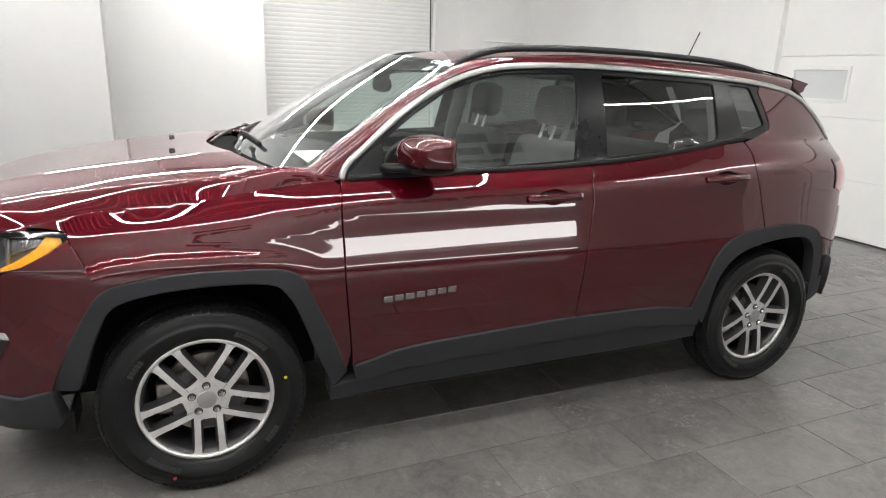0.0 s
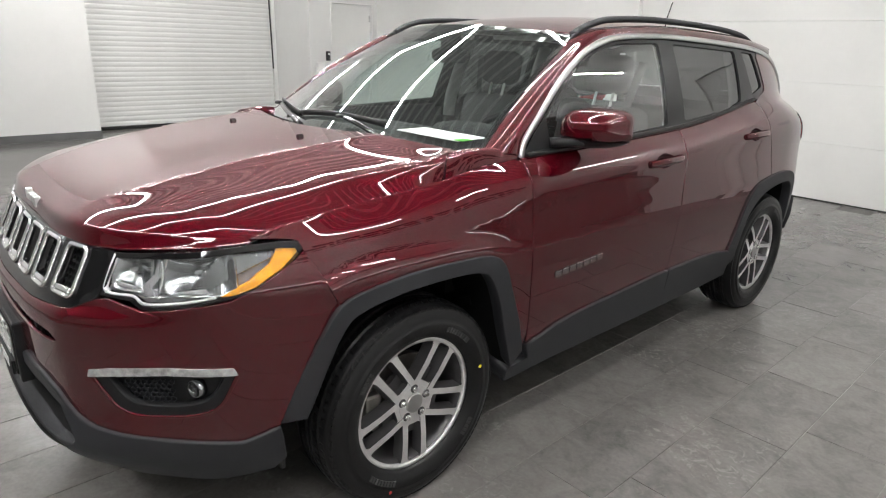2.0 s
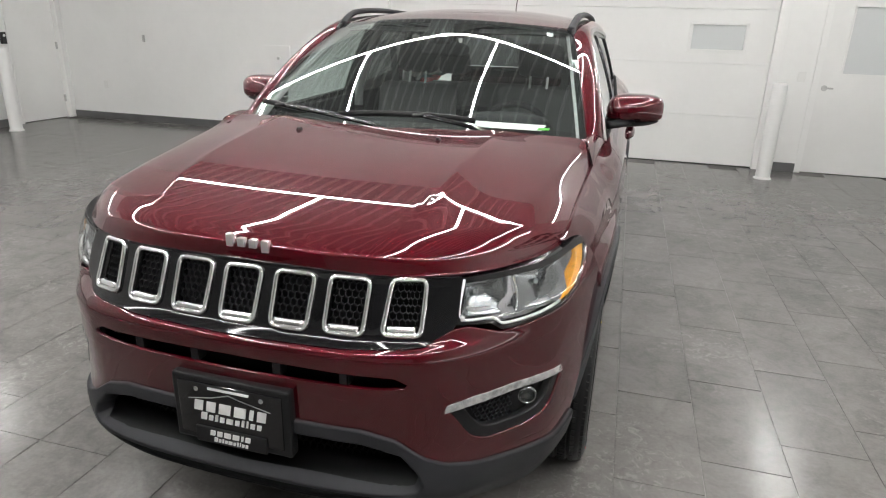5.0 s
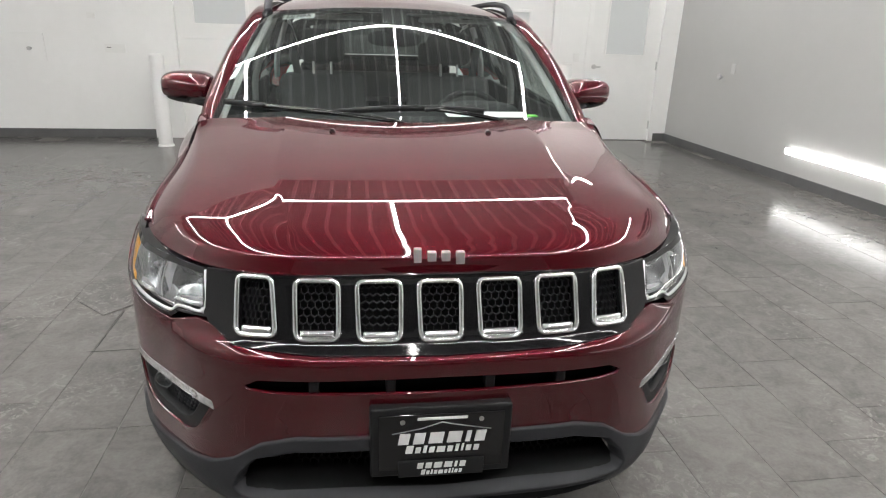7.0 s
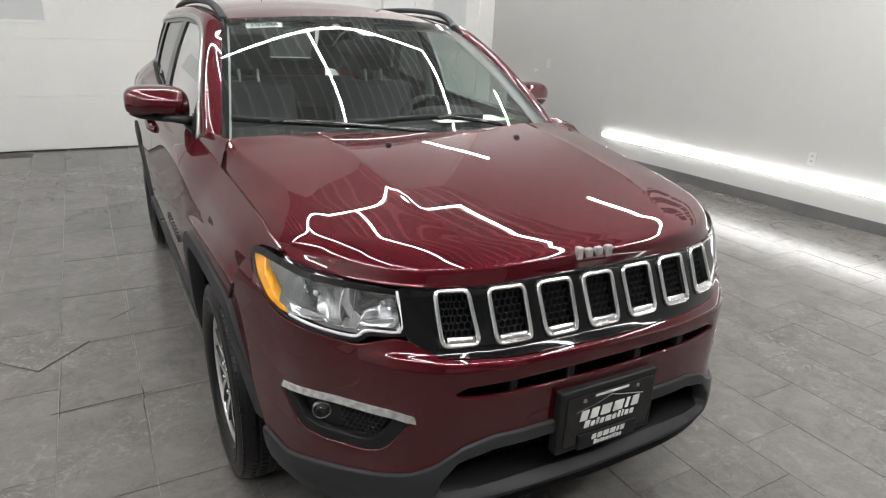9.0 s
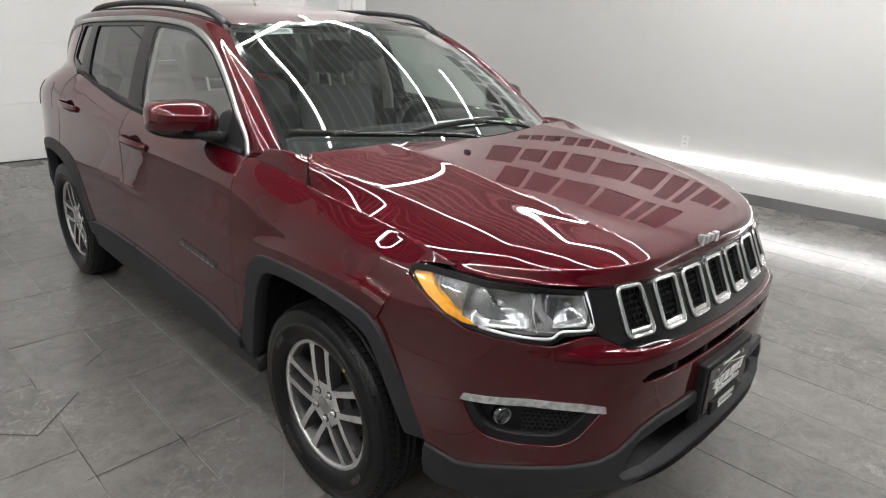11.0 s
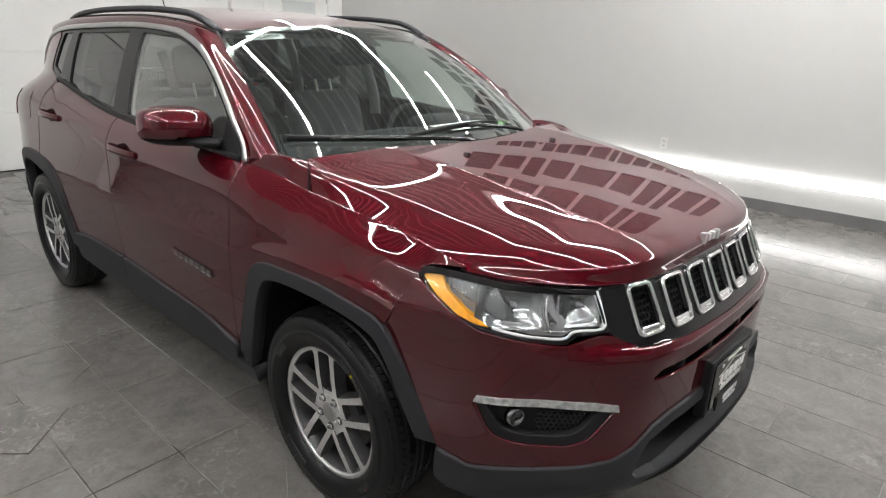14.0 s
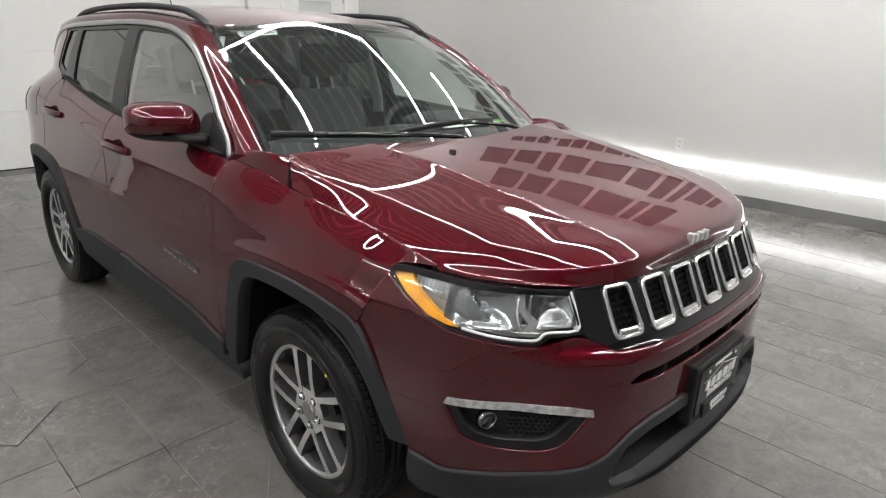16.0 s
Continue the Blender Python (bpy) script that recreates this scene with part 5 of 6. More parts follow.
def wheel(k, y, turn):
    c = (k * .775, y, .347)
    base = Matrix.Translation(c) @ (Matrix.Identity(4) if k > 0 else Matrix.Rotation(math.pi, 4, "Z"))
    def fin(bm):
        bmesh.ops.transform(bm, matrix=base, verts=bm.verts)
        return bm
    bm = bmesh.new()
    # barrel and outer lip
    lathe(bm, [(.082, .2290), (.086, .233), (.082, .237), (.070, .234), (.060, .216), (-.06, .204), (-.09, .206), (-.09, .20), (-.055, .196), (.05, .205), (.070, .2125), (.079, .2235)], 72, closed=True)
    for f in bm.faces:
        cx = f.calc_center_median()
        f.material_index = 0 if cx.x > .0775 else 1
    rim = part("wheel", fin(bm), [M_RIM, M_POCKET], car, "machined silver alloy wheel with dark grey pockets", smooth=True)
    for i in range(5):
        a = turn + i * math.tau / 5
        bm = bmesh.new()
        for sgn in (1, -1):
            spoke_bar(bm, a, sgn * .0365, sgn * .0420, .0215, .0245, .030, .222, .074, .081, .038)
        bmesh.ops.recalc_face_normals(bm, faces=bm.faces)
        # web joining the pair near the hub
        dd, nn = Vector((0, math.cos(a), math.sin(a))), Vector((0, -math.sin(a), math.cos(a)))
        q = [dd * .03 - nn * .036, dd * .03 + nn * .036, dd * .092 + nn * .036, dd * .078 + nn * .020, dd * .078 - nn * .020, dd * .092 - nn * .036]
        T_ = [bm.verts.new(p + Vector((.0745, 0, 0))) for p in q]
        B_ = [bm.verts.new(p + Vector((.045, 0, 0))) for p in q]
        bm.faces.new(T_)
        for j in range(6):
            f = bm.faces.new((T_[j], T_[(j + 1) % 6], B_[(j + 1) % 6], B_[j]))
            f.material_index = 1
        bmesh.ops.recalc_face_normals(bm, faces=bm.faces)
        # fillets where the spokes run into the rim
        for sgn in (1, -1):
            for side in (1, -1):
                o0, o1 = sgn * .042 + side * .0115, sgn * .042 + side * .0215
                ring = lambda r, o: dd * math.sqrt(r * r - o * o) + nn * o
                q = [ring(.196, o0), ring(.2200, o0), ring(.2200, o1), ring(.2110, (o0 + o1) / 2 - side * .0022)]
                T_ = [bm.verts.new(p + Vector((x, 0, 0))) for p, x in zip(q, (.0795, .0812, .0812, .0803))]
                B_ = [bm.verts.new(p + Vector((.052, 0, 0))) for p in q]
                new_faces = [bm.faces.new(T_)]
                for j in range(4):
                    f = bm.faces.new((T_[j], T_[(j + 1) % 4], B_[(j + 1) % 4], B_[j]))
                    f.material_index = 1
                    new_faces.append(f)
                bmesh.ops.recalc_face_normals(bm, faces=new_faces)
        part("spoke", fin(bm), [M_RIM, M_POCKET], rim)
        # recessed shelf inside the pair
        bm = bmesh.new()
        q = [dd * .080 - nn * .026, dd * .080 + nn * .026, dd * .128 + nn * .029, dd * .122 + nn * .012, dd * .122 - nn * .012, dd * .128 - nn * .029]
        T_ = [bm.verts.new(p + Vector((.052, 0, 0))) for p in q]
        B_ = [bm.verts.new(p + Vector((.030, 0, 0))) for p in q]
        bm.faces.new(T_)
        for j in range(6):
            bm.faces.new((T_[j], T_[(j + 1) % 6], B_[(j + 1) % 6], B_[j]))
        bmesh.ops.recalc_face_normals(bm, faces=bm.faces)
        part("spoke_shelf", fin(bm), M_POCKET, rim)
    bm = bmesh.new()
    lathe(bm, [(.040, .066), (.070, .066), (.0758, .062), (.0758, .036), (.068, .034), (.068, .0005)], 40)
    part("hub", fin(bm), M_RIM, rim, smooth=False)
    bm = bmesh.new()
    lathe(bm, [(.066, .0345), (.079, .0345), (.0815, .031), (.083, .0005)], 32)
    part("centre_cap", fin(bm), M_SATIN, rim, "silver centre cap", smooth=False)
    for i in range(5):
        a = turn + (i + .5) * math.tau / 5
        bm = bmesh.new()
        lathe(bm, [(.06, .0150), (.0766, .0150), (.0766, .0005)], 18, centre=(0, .0525 * math.cos(a), .0525 * math.sin(a)))
        for f in bm.faces:
            f.material_index = 1
        lathe(bm, [(.06, .0100), (.084, .0095), (.088, .0065), (.088, .0005)], 12, centre=(0, .0525 * math.cos(a), .0525 * math.sin(a)))
        part("lug_nut", fin(bm), [M_CHROME, M_POCKET], rim)
    bm = bmesh.new()
    lathe(bm, [(.078, .2165), (.0828, .2180), (.0855, .2325), (.081, .2350), (.070, .228), (.070, .2185)], 72, closed=True)
    part("rim_ring", fin(bm), M_RIM, rim, smooth=True)
    bm = bmesh.new()
    lathe(bm, [(.010, .060), (.012, .150), (-.012, .152), (-.012, .06)], 48, closed=True)
    part("brake_disc", fin(bm), M_DISC, rim, "worn steel brake disc")
    bm = bmesh.new()
    lathe(bm, [(.032, .0005), (.032, .066), (.008, .072), (.008, .0005)], 32)
    part("disc_hat", fin(bm), M_DISC, rim)
    bm = boxbm(((-.03, -.165, -.06), (.035, -.10, .06)), bevel=.012)
    part("brake_caliper", fin(bm), M_DISC, rim, "grey cast brake caliper")
    bm = bmesh.new()
    lathe(bm, [(-.06, .0005), (-.06, .20), (-.07, .20), (-.07, .0005)], 40)
    part("backing_plate", fin(bm), M_DARK, rim)
    # tyre
    bm = bmesh.new()
    prof = [(.082, .230), (.098, .238), (.108, .258), (.1125, .282), (.1128, .292), (.1105, .2925), (.1105, .304), (.108, .316), (.101, .331), (.090, .3425), (.078, .3475)]
    groove = [(.056, .3495), (.055, .3425), (.047, .3425), (.046, .3505), (.018, .351), (.017, .3435), (.008, .3435), (.007, .351)]
    full = prof + groove + [(-a, r) for a, r in reversed(groove)] + [(-a, r) for a, r in reversed(prof)]
    lathe(bm, full, 96, closed=True)
    ty = part("tyre", fin(bm), M_RUBBER, rim, "black all-season tyre", smooth=True)
    # shoulder blocks
    bm = bmesh.new()
    for i in range(82):
        a = i * math.tau / 82
        for sx in (1, -1):
            for (xa, ra), (xb, rb), sh in (((.060, .3530), (.1005, .3385), .0), ((.020, .3532), (.045, .3528), .5)):
                q = []
                for x, r, da in ((xa, ra, -.029), (xb, rb, -.031), (xb, rb, .031), (xa, ra, .029)):
                    an = a + da + sh * .05 + .04 * x / .05
                    q.append((Vector((sx * x, math.cos(an) * r, math.sin(an) * r)), Vector((sx * x, math.cos(an) * (r - .010), math.sin(an) * (r - .010)))))
                T, B = [bm.verts.new(p[0]) for p in q], [bm.verts.new(p[1]) for p in q]
                bm.faces.new(T)
                for j in range(4):
                    bm.faces.new((T[j], T[(j + 1) % 4], B[(j + 1) % 4], B[j]))
    bmesh.ops.recalc_face_normals(bm, faces=bm.faces)
    tagged(part("tread", fin(bm), M_RUBBER, rim), kind="stuff")
    # raised sidewall bars in place of lettering
    bm = bmesh.new()
    for a0, n in ((1.15, 9), (1.15 + math.pi, 9), (2.6, 5), (2.6 + math.pi, 5)):
        for i in range(n):
            a = a0 - i * .052
            q = [Vector((x, math.cos(a + da) * r, math.sin(a + da) * r)) for x, r, da in ((.1138, .279, -.019), (.1138, .279, .019), (.1120, .261, .021), (.1120, .261, -.021))]
            V = [bm.verts.new(p) for p in q] + [bm.verts.new(p - Vector((.004, 0, 0))) for p in q]
            bm.faces.new(V[:4])
            for j in range(4):
                bm.faces.new((V[j], V[(j + 1) % 4], V[4 + (j + 1) % 4], V[4 + j]))
    bmesh.ops.recalc_face_normals(bm, faces=bm.faces)
    tagged(part("sidewall_marking", fin(bm), M_RUBBER2, rim), kind="stuff")
    return rim


M_RUBBER2 = material("raised_rubber_marks", (0.022, 0.022, 0.023), 0.45)
M_YELLOW = material("yellow_mark", (0.6, 0.5, 0.02), 0.5)
M_REDDOT = material("red_mark", (0.5, 0.03, 0.03), 0.5)
down = -math.pi / 2
wheels = {(1, 0): wheel(1, 0, down), (1, 1): wheel(1, 2.636, down + .12), (-1, 0): wheel(-1, 0, -down + .1), (-1, 1): wheel(-1, 2.636, -down + .25)}


def tyre_dot(w, p, mat):
    bm = bmesh.new()
    lathe(bm, [(-.002, .006), (.0018, .006), (.002, .0005)], 12, centre=p)
    part("tyre_mark", bm, mat, w)


tyre_dot(wheels[1, 0], (.8865, .270, .405), M_YELLOW)
tyre_dot(wheels[1, 0], (.8855, -.125, .075), M_REDDOT)
tyre_dot(wheels[-1, 0], (-.887, -.16, .565), M_YELLOW)
tyre_dot(wheels[-1, 0], (-.8855, -.225, .180), M_REDDOT)

# wheel housings and dark inner structure
for k in (1, -1):
    for y0, pts in ((0, front_arch_in), (2.636, rear_arch_in)):
        bm = bmesh.new()
        prev = None
        for p in pts:
            x = side_x(p[0], p[1]) + .004
            row = [bm.verts.new((k * x, p[0], p[1])), bm.verts.new((k * .50, p[0], p[1] + .01))]
            if prev:
                bm.faces.new((prev[0], row[0], row[1], prev[1]))
            prev = row
        bm.faces.new([bm.verts.new((k * .505, p[0], p[1])) for p in pts])
        part("wheel_housing", bm, M_DARK, car)
for lo, hi in (((-.50, -.78, .27), (.50, .45, .90)), ((-.80, .56, .26), (.80, 2.06, .40)), ((-.50, 2.06, .28), (.50, 3.3, .62)), ((-.74, -.40, .85), (.74, .30, .95)), ((-.66, .30, .60), (.66, .56, 1.06)),
             ((-.84, .46, .38), (-.78, 2.2, 1.05)), ((.78, .46, .38), (.84, 2.2, 1.05)), ((-.80, 2.2, .86), (.80, 3.12, .98)), ((-.72, 3.0, .40), (.72, 3.25, .95))):
    part("inner_body", boxbm((lo, hi)), M_DARK, car)

# ---- tail ----
o = [(-.80, .62), (.80, .62), (.80, .95), (.62, 1.0), (.62, 1.14), (.54, 1.22), (-.54, 1.22), (-.62, 1.14), (-.62, 1.0), (-.80, .95)]
panel("tailgate", o, rear_at, M_PAINT, car, step=.06, flip=True)
g = panel("rear_window", [(-.55, 1.225), (.55, 1.225), (.48, 1.51), (-.48, 1.51)], rear_at, M_TINT, car, step=.08, flip=True, flange=False, label="dark privacy glass")
g.visible_shadow = False
panel("rear_bumper", [(-.845, .615), (.845, .615), (.845, .50), (.82, .40), (-.82, .40), (-.845, .50)], rear_at, M_CLAD, car, step=.06, flip=True, thick=.04, label="dark grey plastic rear bumper")
for k in (1, -1):
    o = [(3.062, 1.13), (3.15, 1.136), (3.245, 1.142), (3.245, .985), (3.14, .968), (3.06, 1.0)]
    tl = panel("tail_lamp", rounded(o, .015), on_side(.003), M_RED, car, side=k, step=.03, thick=.01, label="red and clear tail lamp")
    panel("lamp_edge", [(3.052, 1.138), (3.18, 1.144), (3.18, 1.128), (3.066, 1.122), (3.066, .995), (3.052, .995)], on_side(.005), M_GLOSSBLACK, tl, side=k, step=.03, thick=.004)
    o = [(3.065, .52), (3.10, .70), (3.165, .88), (3.23, .88), (3.24, .60), (3.20, .50)]
    panel("bumper_corner", o, on_side(.001), M_PAINT, car, side=k, step=.04)
    o = [(2.985, .49), (3.065, .515), (3.20, .505), (3.24, .56), (3.22, .42), (3.02, .38)]
    panel("rear_bumper_corner", o, on_side(.010), M_CLAD, car, side=k, step=.03, thick=.04)
# blacked-out rear pillar between the bright strip and the rear window
for k in (1, -1):
    outer = [(2.84, 1.460), (2.96, 1.420), (3.08, 1.348), (3.19, 1.272), (3.285, 1.211)]
    inner = [(.535, 2.99, 1.512), (.515, 3.075, 1.475), (.52, 3.125, 1.40), (.53, 3.20, 1.31), (.54, 3.28, 1.222)]
    bm = bmesh.new()
    A = [bm.verts.new((k * (side_x(y, z) - .004), y, z)) for y, z in outer]
    B = [bm.verts.new((k * x, y, z)) for x, y, z in inner]
    for i in range(4):
        bm.faces.new((A[i], A[i + 1], B[i + 1], B[i]) if k < 0 else (A[i], B[i], B[i + 1], A[i + 1]))
    bmesh.ops.solidify(bm, geom=bm.faces[:], thickness=.006)
    bmesh.ops.recalc_face_normals(bm, faces=bm.faces)
    part("rear_pillar", bm, M_GLOSSBLACK, car, "gloss black rear pillar cover")
    # air deflector ahead of each front wheel
    part("air_deflector", boxbm(((min(k * .60, k * .76), -.44, .245), (max(k * .60, k * .76), -.425, .33)), bevel=.004), M_BLACK, car)
sp = bmesh.new()
rows = []
for x in np.linspace(-.54, .54, 15):
    e = abs(x) / .54
    y1, z1 = 3.20 - .10 * e ** 3, 1.532 - .045 * e ** 2.4
    rows.append([sp.verts.new(p) for p in ((x, 3.00, ROOF_ZC(3.0) - .06 * e ** 2.4 + .003), (x, 3.12, ROOF_ZC(3.1) - .066 * e ** 2.4), (x, y1, z1), (x, y1 - .01, z1 - .025), (x, 3.02, z1 - .05))])
for A, B in zip(rows, rows[1:]):
    for j in range(4):
        sp.faces.new((A[j], B[j], B[j + 1], A[j + 1]))
sp.faces.new(rows[0])
sp.faces.new(rows[-1][::-1])
bmesh.ops.recalc_face_normals(sp, faces=sp.faces)
part("spoiler", sp, M_PAINT, car, "body-coloured roof spoiler")
bm = bmesh.new()
lathe(bm, [(0, .03), (.012, .026), (.03, .010), (.034, .0005)], 20, axis="z", centre=(0, 2.755, ROOF_ZC(2.755) - .004))
ant = part("antenna_base", bm, M_BLACK, car, smooth=True)
bm = bmesh.new()
tube(bm, [(0, 2.755, 1.61), (0, 2.80, 1.70), (0, 2.835, 1.775)], .0035, 8)
part("antenna_rod", bm, M_BLACK, ant)

# ---- cabin ----
def soft_block(lo, hi, bev, lean=0.0, pivot=None):
    bm = boxbm((lo, hi), bevel=bev)
    if lean:
        pv = Vector(pivot)
        m = Matrix.Translation(pv) @ Matrix.Rotation(radians(lean), 4, "X") @ Matrix.Translation(-pv)
        bmesh.ops.transform(bm, matrix=m, verts=bm.verts)
    return bm


for k in (1, -1):
    x = .37 * k
    seat = part("front_seat", soft_block((x - .25, 1.42, .66), (x + .25, 1.56, 1.24), .06, -16, (x, 1.45, .66)), M_SEAT, car, "black cloth front seat", smooth=True)
    part("seat_cushion", soft_block((x - .25, .95, .52), (x + .25, 1.50, .68), .06), M_SEAT, seat, smooth=True)
    part("headrest", soft_block((x - .13, 1.59, 1.27), (x + .13, 1.70, 1.46), .05, -8, (x, 1.6, 1.3)), M_SEAT, seat, smooth=True)
    for dx in (-.05, .05):
        bm = bmesh.new()
        tube(bm, [(x + dx, 1.60, 1.18), (x + dx, 1.645, 1.32)], .007, 8)
        part("headrest_post", bm, M_STEEL, seat)
    # light pillar and door trims
    bm = bmesh.new()
    tube(bm, [Vector(screen_at(.985 * k, v)) + Vector((-.004 * k, .03, -.025)) for v in np.linspace(.02, .99, 10)], (.024, .02), 8)
    part("pillar_trim", bm, M_TRIMGREY, car, "light grey inner pillar trim", smooth=True)
    bm = bmesh.new()
    tube(bm, [(k * (side_x(1.62, max(z, 1.16)) - .055), 1.60 + (z - 1.1) * .1, z) for z in np.linspace(1.05, 1.51, 8)], (.05, .018), 8, up=(k, 0, 0))
    part("pillar_trim", bm, M_TRIMGREY, car, "light grey inner pillar trim", smooth=True)
    bm = bmesh.new()
    tube(bm, [(k * (side_x(2.36, max(z, 1.24)) - .06), 2.36, z) for z in np.linspace(1.12, 1.47, 6)], (.06, .018), 8, up=(k, 0, 0))
    part("pillar_trim", bm, M_TRIMGREY, car, smooth=True)
    bm = bmesh.new()
    tube(bm, [(k * .55, 1.66, 1.42), (k * .50, 1.60, 1.15), (k * .56, 1.45, .75)], (.022, .002), 6, up=(0, 1, 0))
    part("seat_belt", bm, M_SEAT, car)
    for y0, y1 in ((.56, 1.50), (1.56, 2.42)):
        part("door_trim", boxbm(((min(k * .775, k * .80), y0, .45), (max(k * .775, k * .80), y1, 1.125)), bevel=.012), M_DASH, car)
rear = part("rear_seat", soft_block((-.62, 2.36, .62), (.62, 2.52, 1.18), .06, -18, (0, 2.4, .62)), M_SEAT, car, "black cloth rear bench", smooth=True)
part("seat_cushion", soft_block((-.62, 1.90, .50), (.62, 2.42, .66), .06), M_SEAT, rear, smooth=True)
for x in (-.40, .40):
    part("headrest", soft_block((x - .12, 2.52, 1.20), (x + .12, 2.62, 1.36), .045), M_SEAT, rear, smooth=True)
bm = bmesh.new()
prof = [(.30, 1.075), (.42, 1.12), (.60, 1.138), (.74, 1.12), (.80, 1.06), (.78, .86), (.70, .66), (.40, .60)]
L = [[bm.verts.new((x, y + .05 * (abs(x) / .74) ** 2 * (-1 if i > 2 else 0), z - .03 * (abs(x) / .74) ** 3)) for i, (y, z) in enumerate(prof)] for x in np.linspace(-.745, .745, 17)]
for A, B in zip(L, L[1:]):
    for j in range(len(prof)):
        bm.faces.new((A[j], A[(j + 1) % len(prof)], B[(j + 1) % len(prof)], B[j]))
bm.faces.new(L[0])
bm.faces.new(L[-1][::-1])
bmesh.ops.recalc_face_normals(bm, faces=bm.faces)
dash = part("dashboard", bm, M_DASH, car, "black soft plastic dashboard", smooth=False)
part("instrument_hood", superbox(bmesh.new(), (.37, .68, 1.13), (.19, .10, .045), 2.6), M_DASH, dash, smooth=True)
part("centre_screen", boxbm(((-.12, .755, .93), (.12, .785, 1.075)), bevel=.01), M_GLOSSBLACK, dash)
sw = Matrix.Translation((.37, .83, 1.02)) @ Matrix.Rotation(radians(-24), 4, "X")
bm = bmesh.new()
tube(bm, [sw @ Vector((.185 * math.cos(a), 0, .185 * math.sin(a))) for a in np.linspace(0, math.tau, 40)[:-1]], .016, 10, closed=True)
wheel_s = part("steering_wheel", bm, M_DASH, car, "black steering wheel", smooth=True)
part("steering_hub", superbox(bmesh.new(), sw @ Vector((0, .0, 0)), (.075, .03, .065), 2.6), M_DASH, wheel_s, smooth=True)
for a in (0.1, math.pi - .1, -math.pi / 2):
    bm = bmesh.new()
    tube(bm, [sw @ Vector((.05 * math.cos(a), 0, .05 * math.sin(a))), sw @ Vector((.18 * math.cos(a), 0, .18 * math.sin(a)))], (.018, .01), 8)
    part("steering_spoke", bm, M_DASH, wheel_s, smooth=True)
# headliner
bm = bmesh.new()
R = [[bm.verts.new((x * ROOF_X(y) * .97, y, roof_at(x * ROOF_X(y), y)[2] - .03)) for x in np.linspace(-1, 1, 9)] for y in np.linspace(1.03, 3.0, 14)]
for A, B in zip(R, R[1:]):
    for j in range(8):
        bm.faces.new((A[j], A[j + 1], B[j + 1], B[j]))
part("headliner", bm, M_TRIMGREY, car, "light grey headliner", smooth=True)
part("mirror_mount", boxbm(((-.045, .87, 1.45), (.045, .93, 1.535)), bevel=.015), M_DASH, car)
part("rear_view_mirror", superbox(bmesh.new(), (0, .90, 1.43), (.125, .02, .035), 3), M_DASH, car, "black rear-view mirror", smooth=True)
part("cabin_floor", boxbm(((-.76, .5, .40), (.76, 2.5, .44))), M_SEAT, car)
for k in (1, -1):
    part("sun_visor", boxbm(((k * .33 - .19, 1.03, 1.505), (k * .33 + .19, 1.20, 1.525)), bevel=.008), M_TRIMGREY, car)

# frit band, stickers and papers
def screen_patch(name, u0, v0, u1, v1, off, mat, parent, lab=""):
    bm = bmesh.new()
    n = 8
    A = [[bm.verts.new(on_screen(u0 + (u1 - u0) * i / n, v0 + (v1 - v0) * j / 3, off)) for i in range(n + 1)] for j in range(4)]
    for P_, Q_ in zip(A, A[1:]):
        for i in range(n):
            bm.faces.new((P_[i], P_[i + 1], Q_[i + 1], Q_[i]))
    return part(name, bm, mat, parent, lab)


for a in ((-1, .965, 1, 1.0), (-1, 0, 1, .03), (-1, 0, -.965, 1), (.965, 0, 1, 1)):
    screen_patch("frit_band", *a, -.003, M_GLOSSBLACK, ws)
screen_patch("sensor_patch", -.09, .80, .09, .965, -.004, M_GLOSSBLACK, ws)
M_STICKER = material("pale_sticker_paper", (0.45, 0.47, 0.46), 0.7, spec=0.1)
st = screen_patch("stock_sticker", -.84, .893, -.60, .943, -.0035, M_STICKER, ws, "small white sticker with a hand-written stock number")
tx = bpy.data.curves.new("stock_text", "FONT")
tx.offset = .0012
tx.body, tx.size, tx.align_x, tx.align_y = "23J249A", .036, "CENTER", "CENTER"
pc, px, py_ = on_screen(-.72, .918, -.0015), on_screen(-.71, .918, -.0015), on_screen(-.72, .928, -.0015)
ex = (px - pc).normalized()
ey = (py_ - pc).normalized()
tm = Matrix((ex, ey, ex.cross(ey))).transposed().to_4x4()
tm.translation = pc
tmp = bpy.data.objects.new("stock_text_curve", tx)
tmesh = bpy.data.meshes.new_from_object(tmp)
bpy.data.objects.remove(tmp)
tmesh.transform(tm)
tmesh.materials.clear()
tmesh.materials.append(M_SIGN)
tob = new("sticker_text", tmesh)
tob.parent = ws
screen_patch("inspection_sticker", .80, .895, .845, .94, -.0035, M_WHITE, ws, "small pale sticker")
part("dash_paper", boxbm(((.20, .43, 1.1385), (.56, .585, 1.1415))), M_WHITE, dash, "white paper lying on the dashboard")
part("green_tag", boxbm(((.545, .43, 1.142), (.590, .48, 1.145))), material("green_tag_paper", (.08, .45, .03), .6), dash)

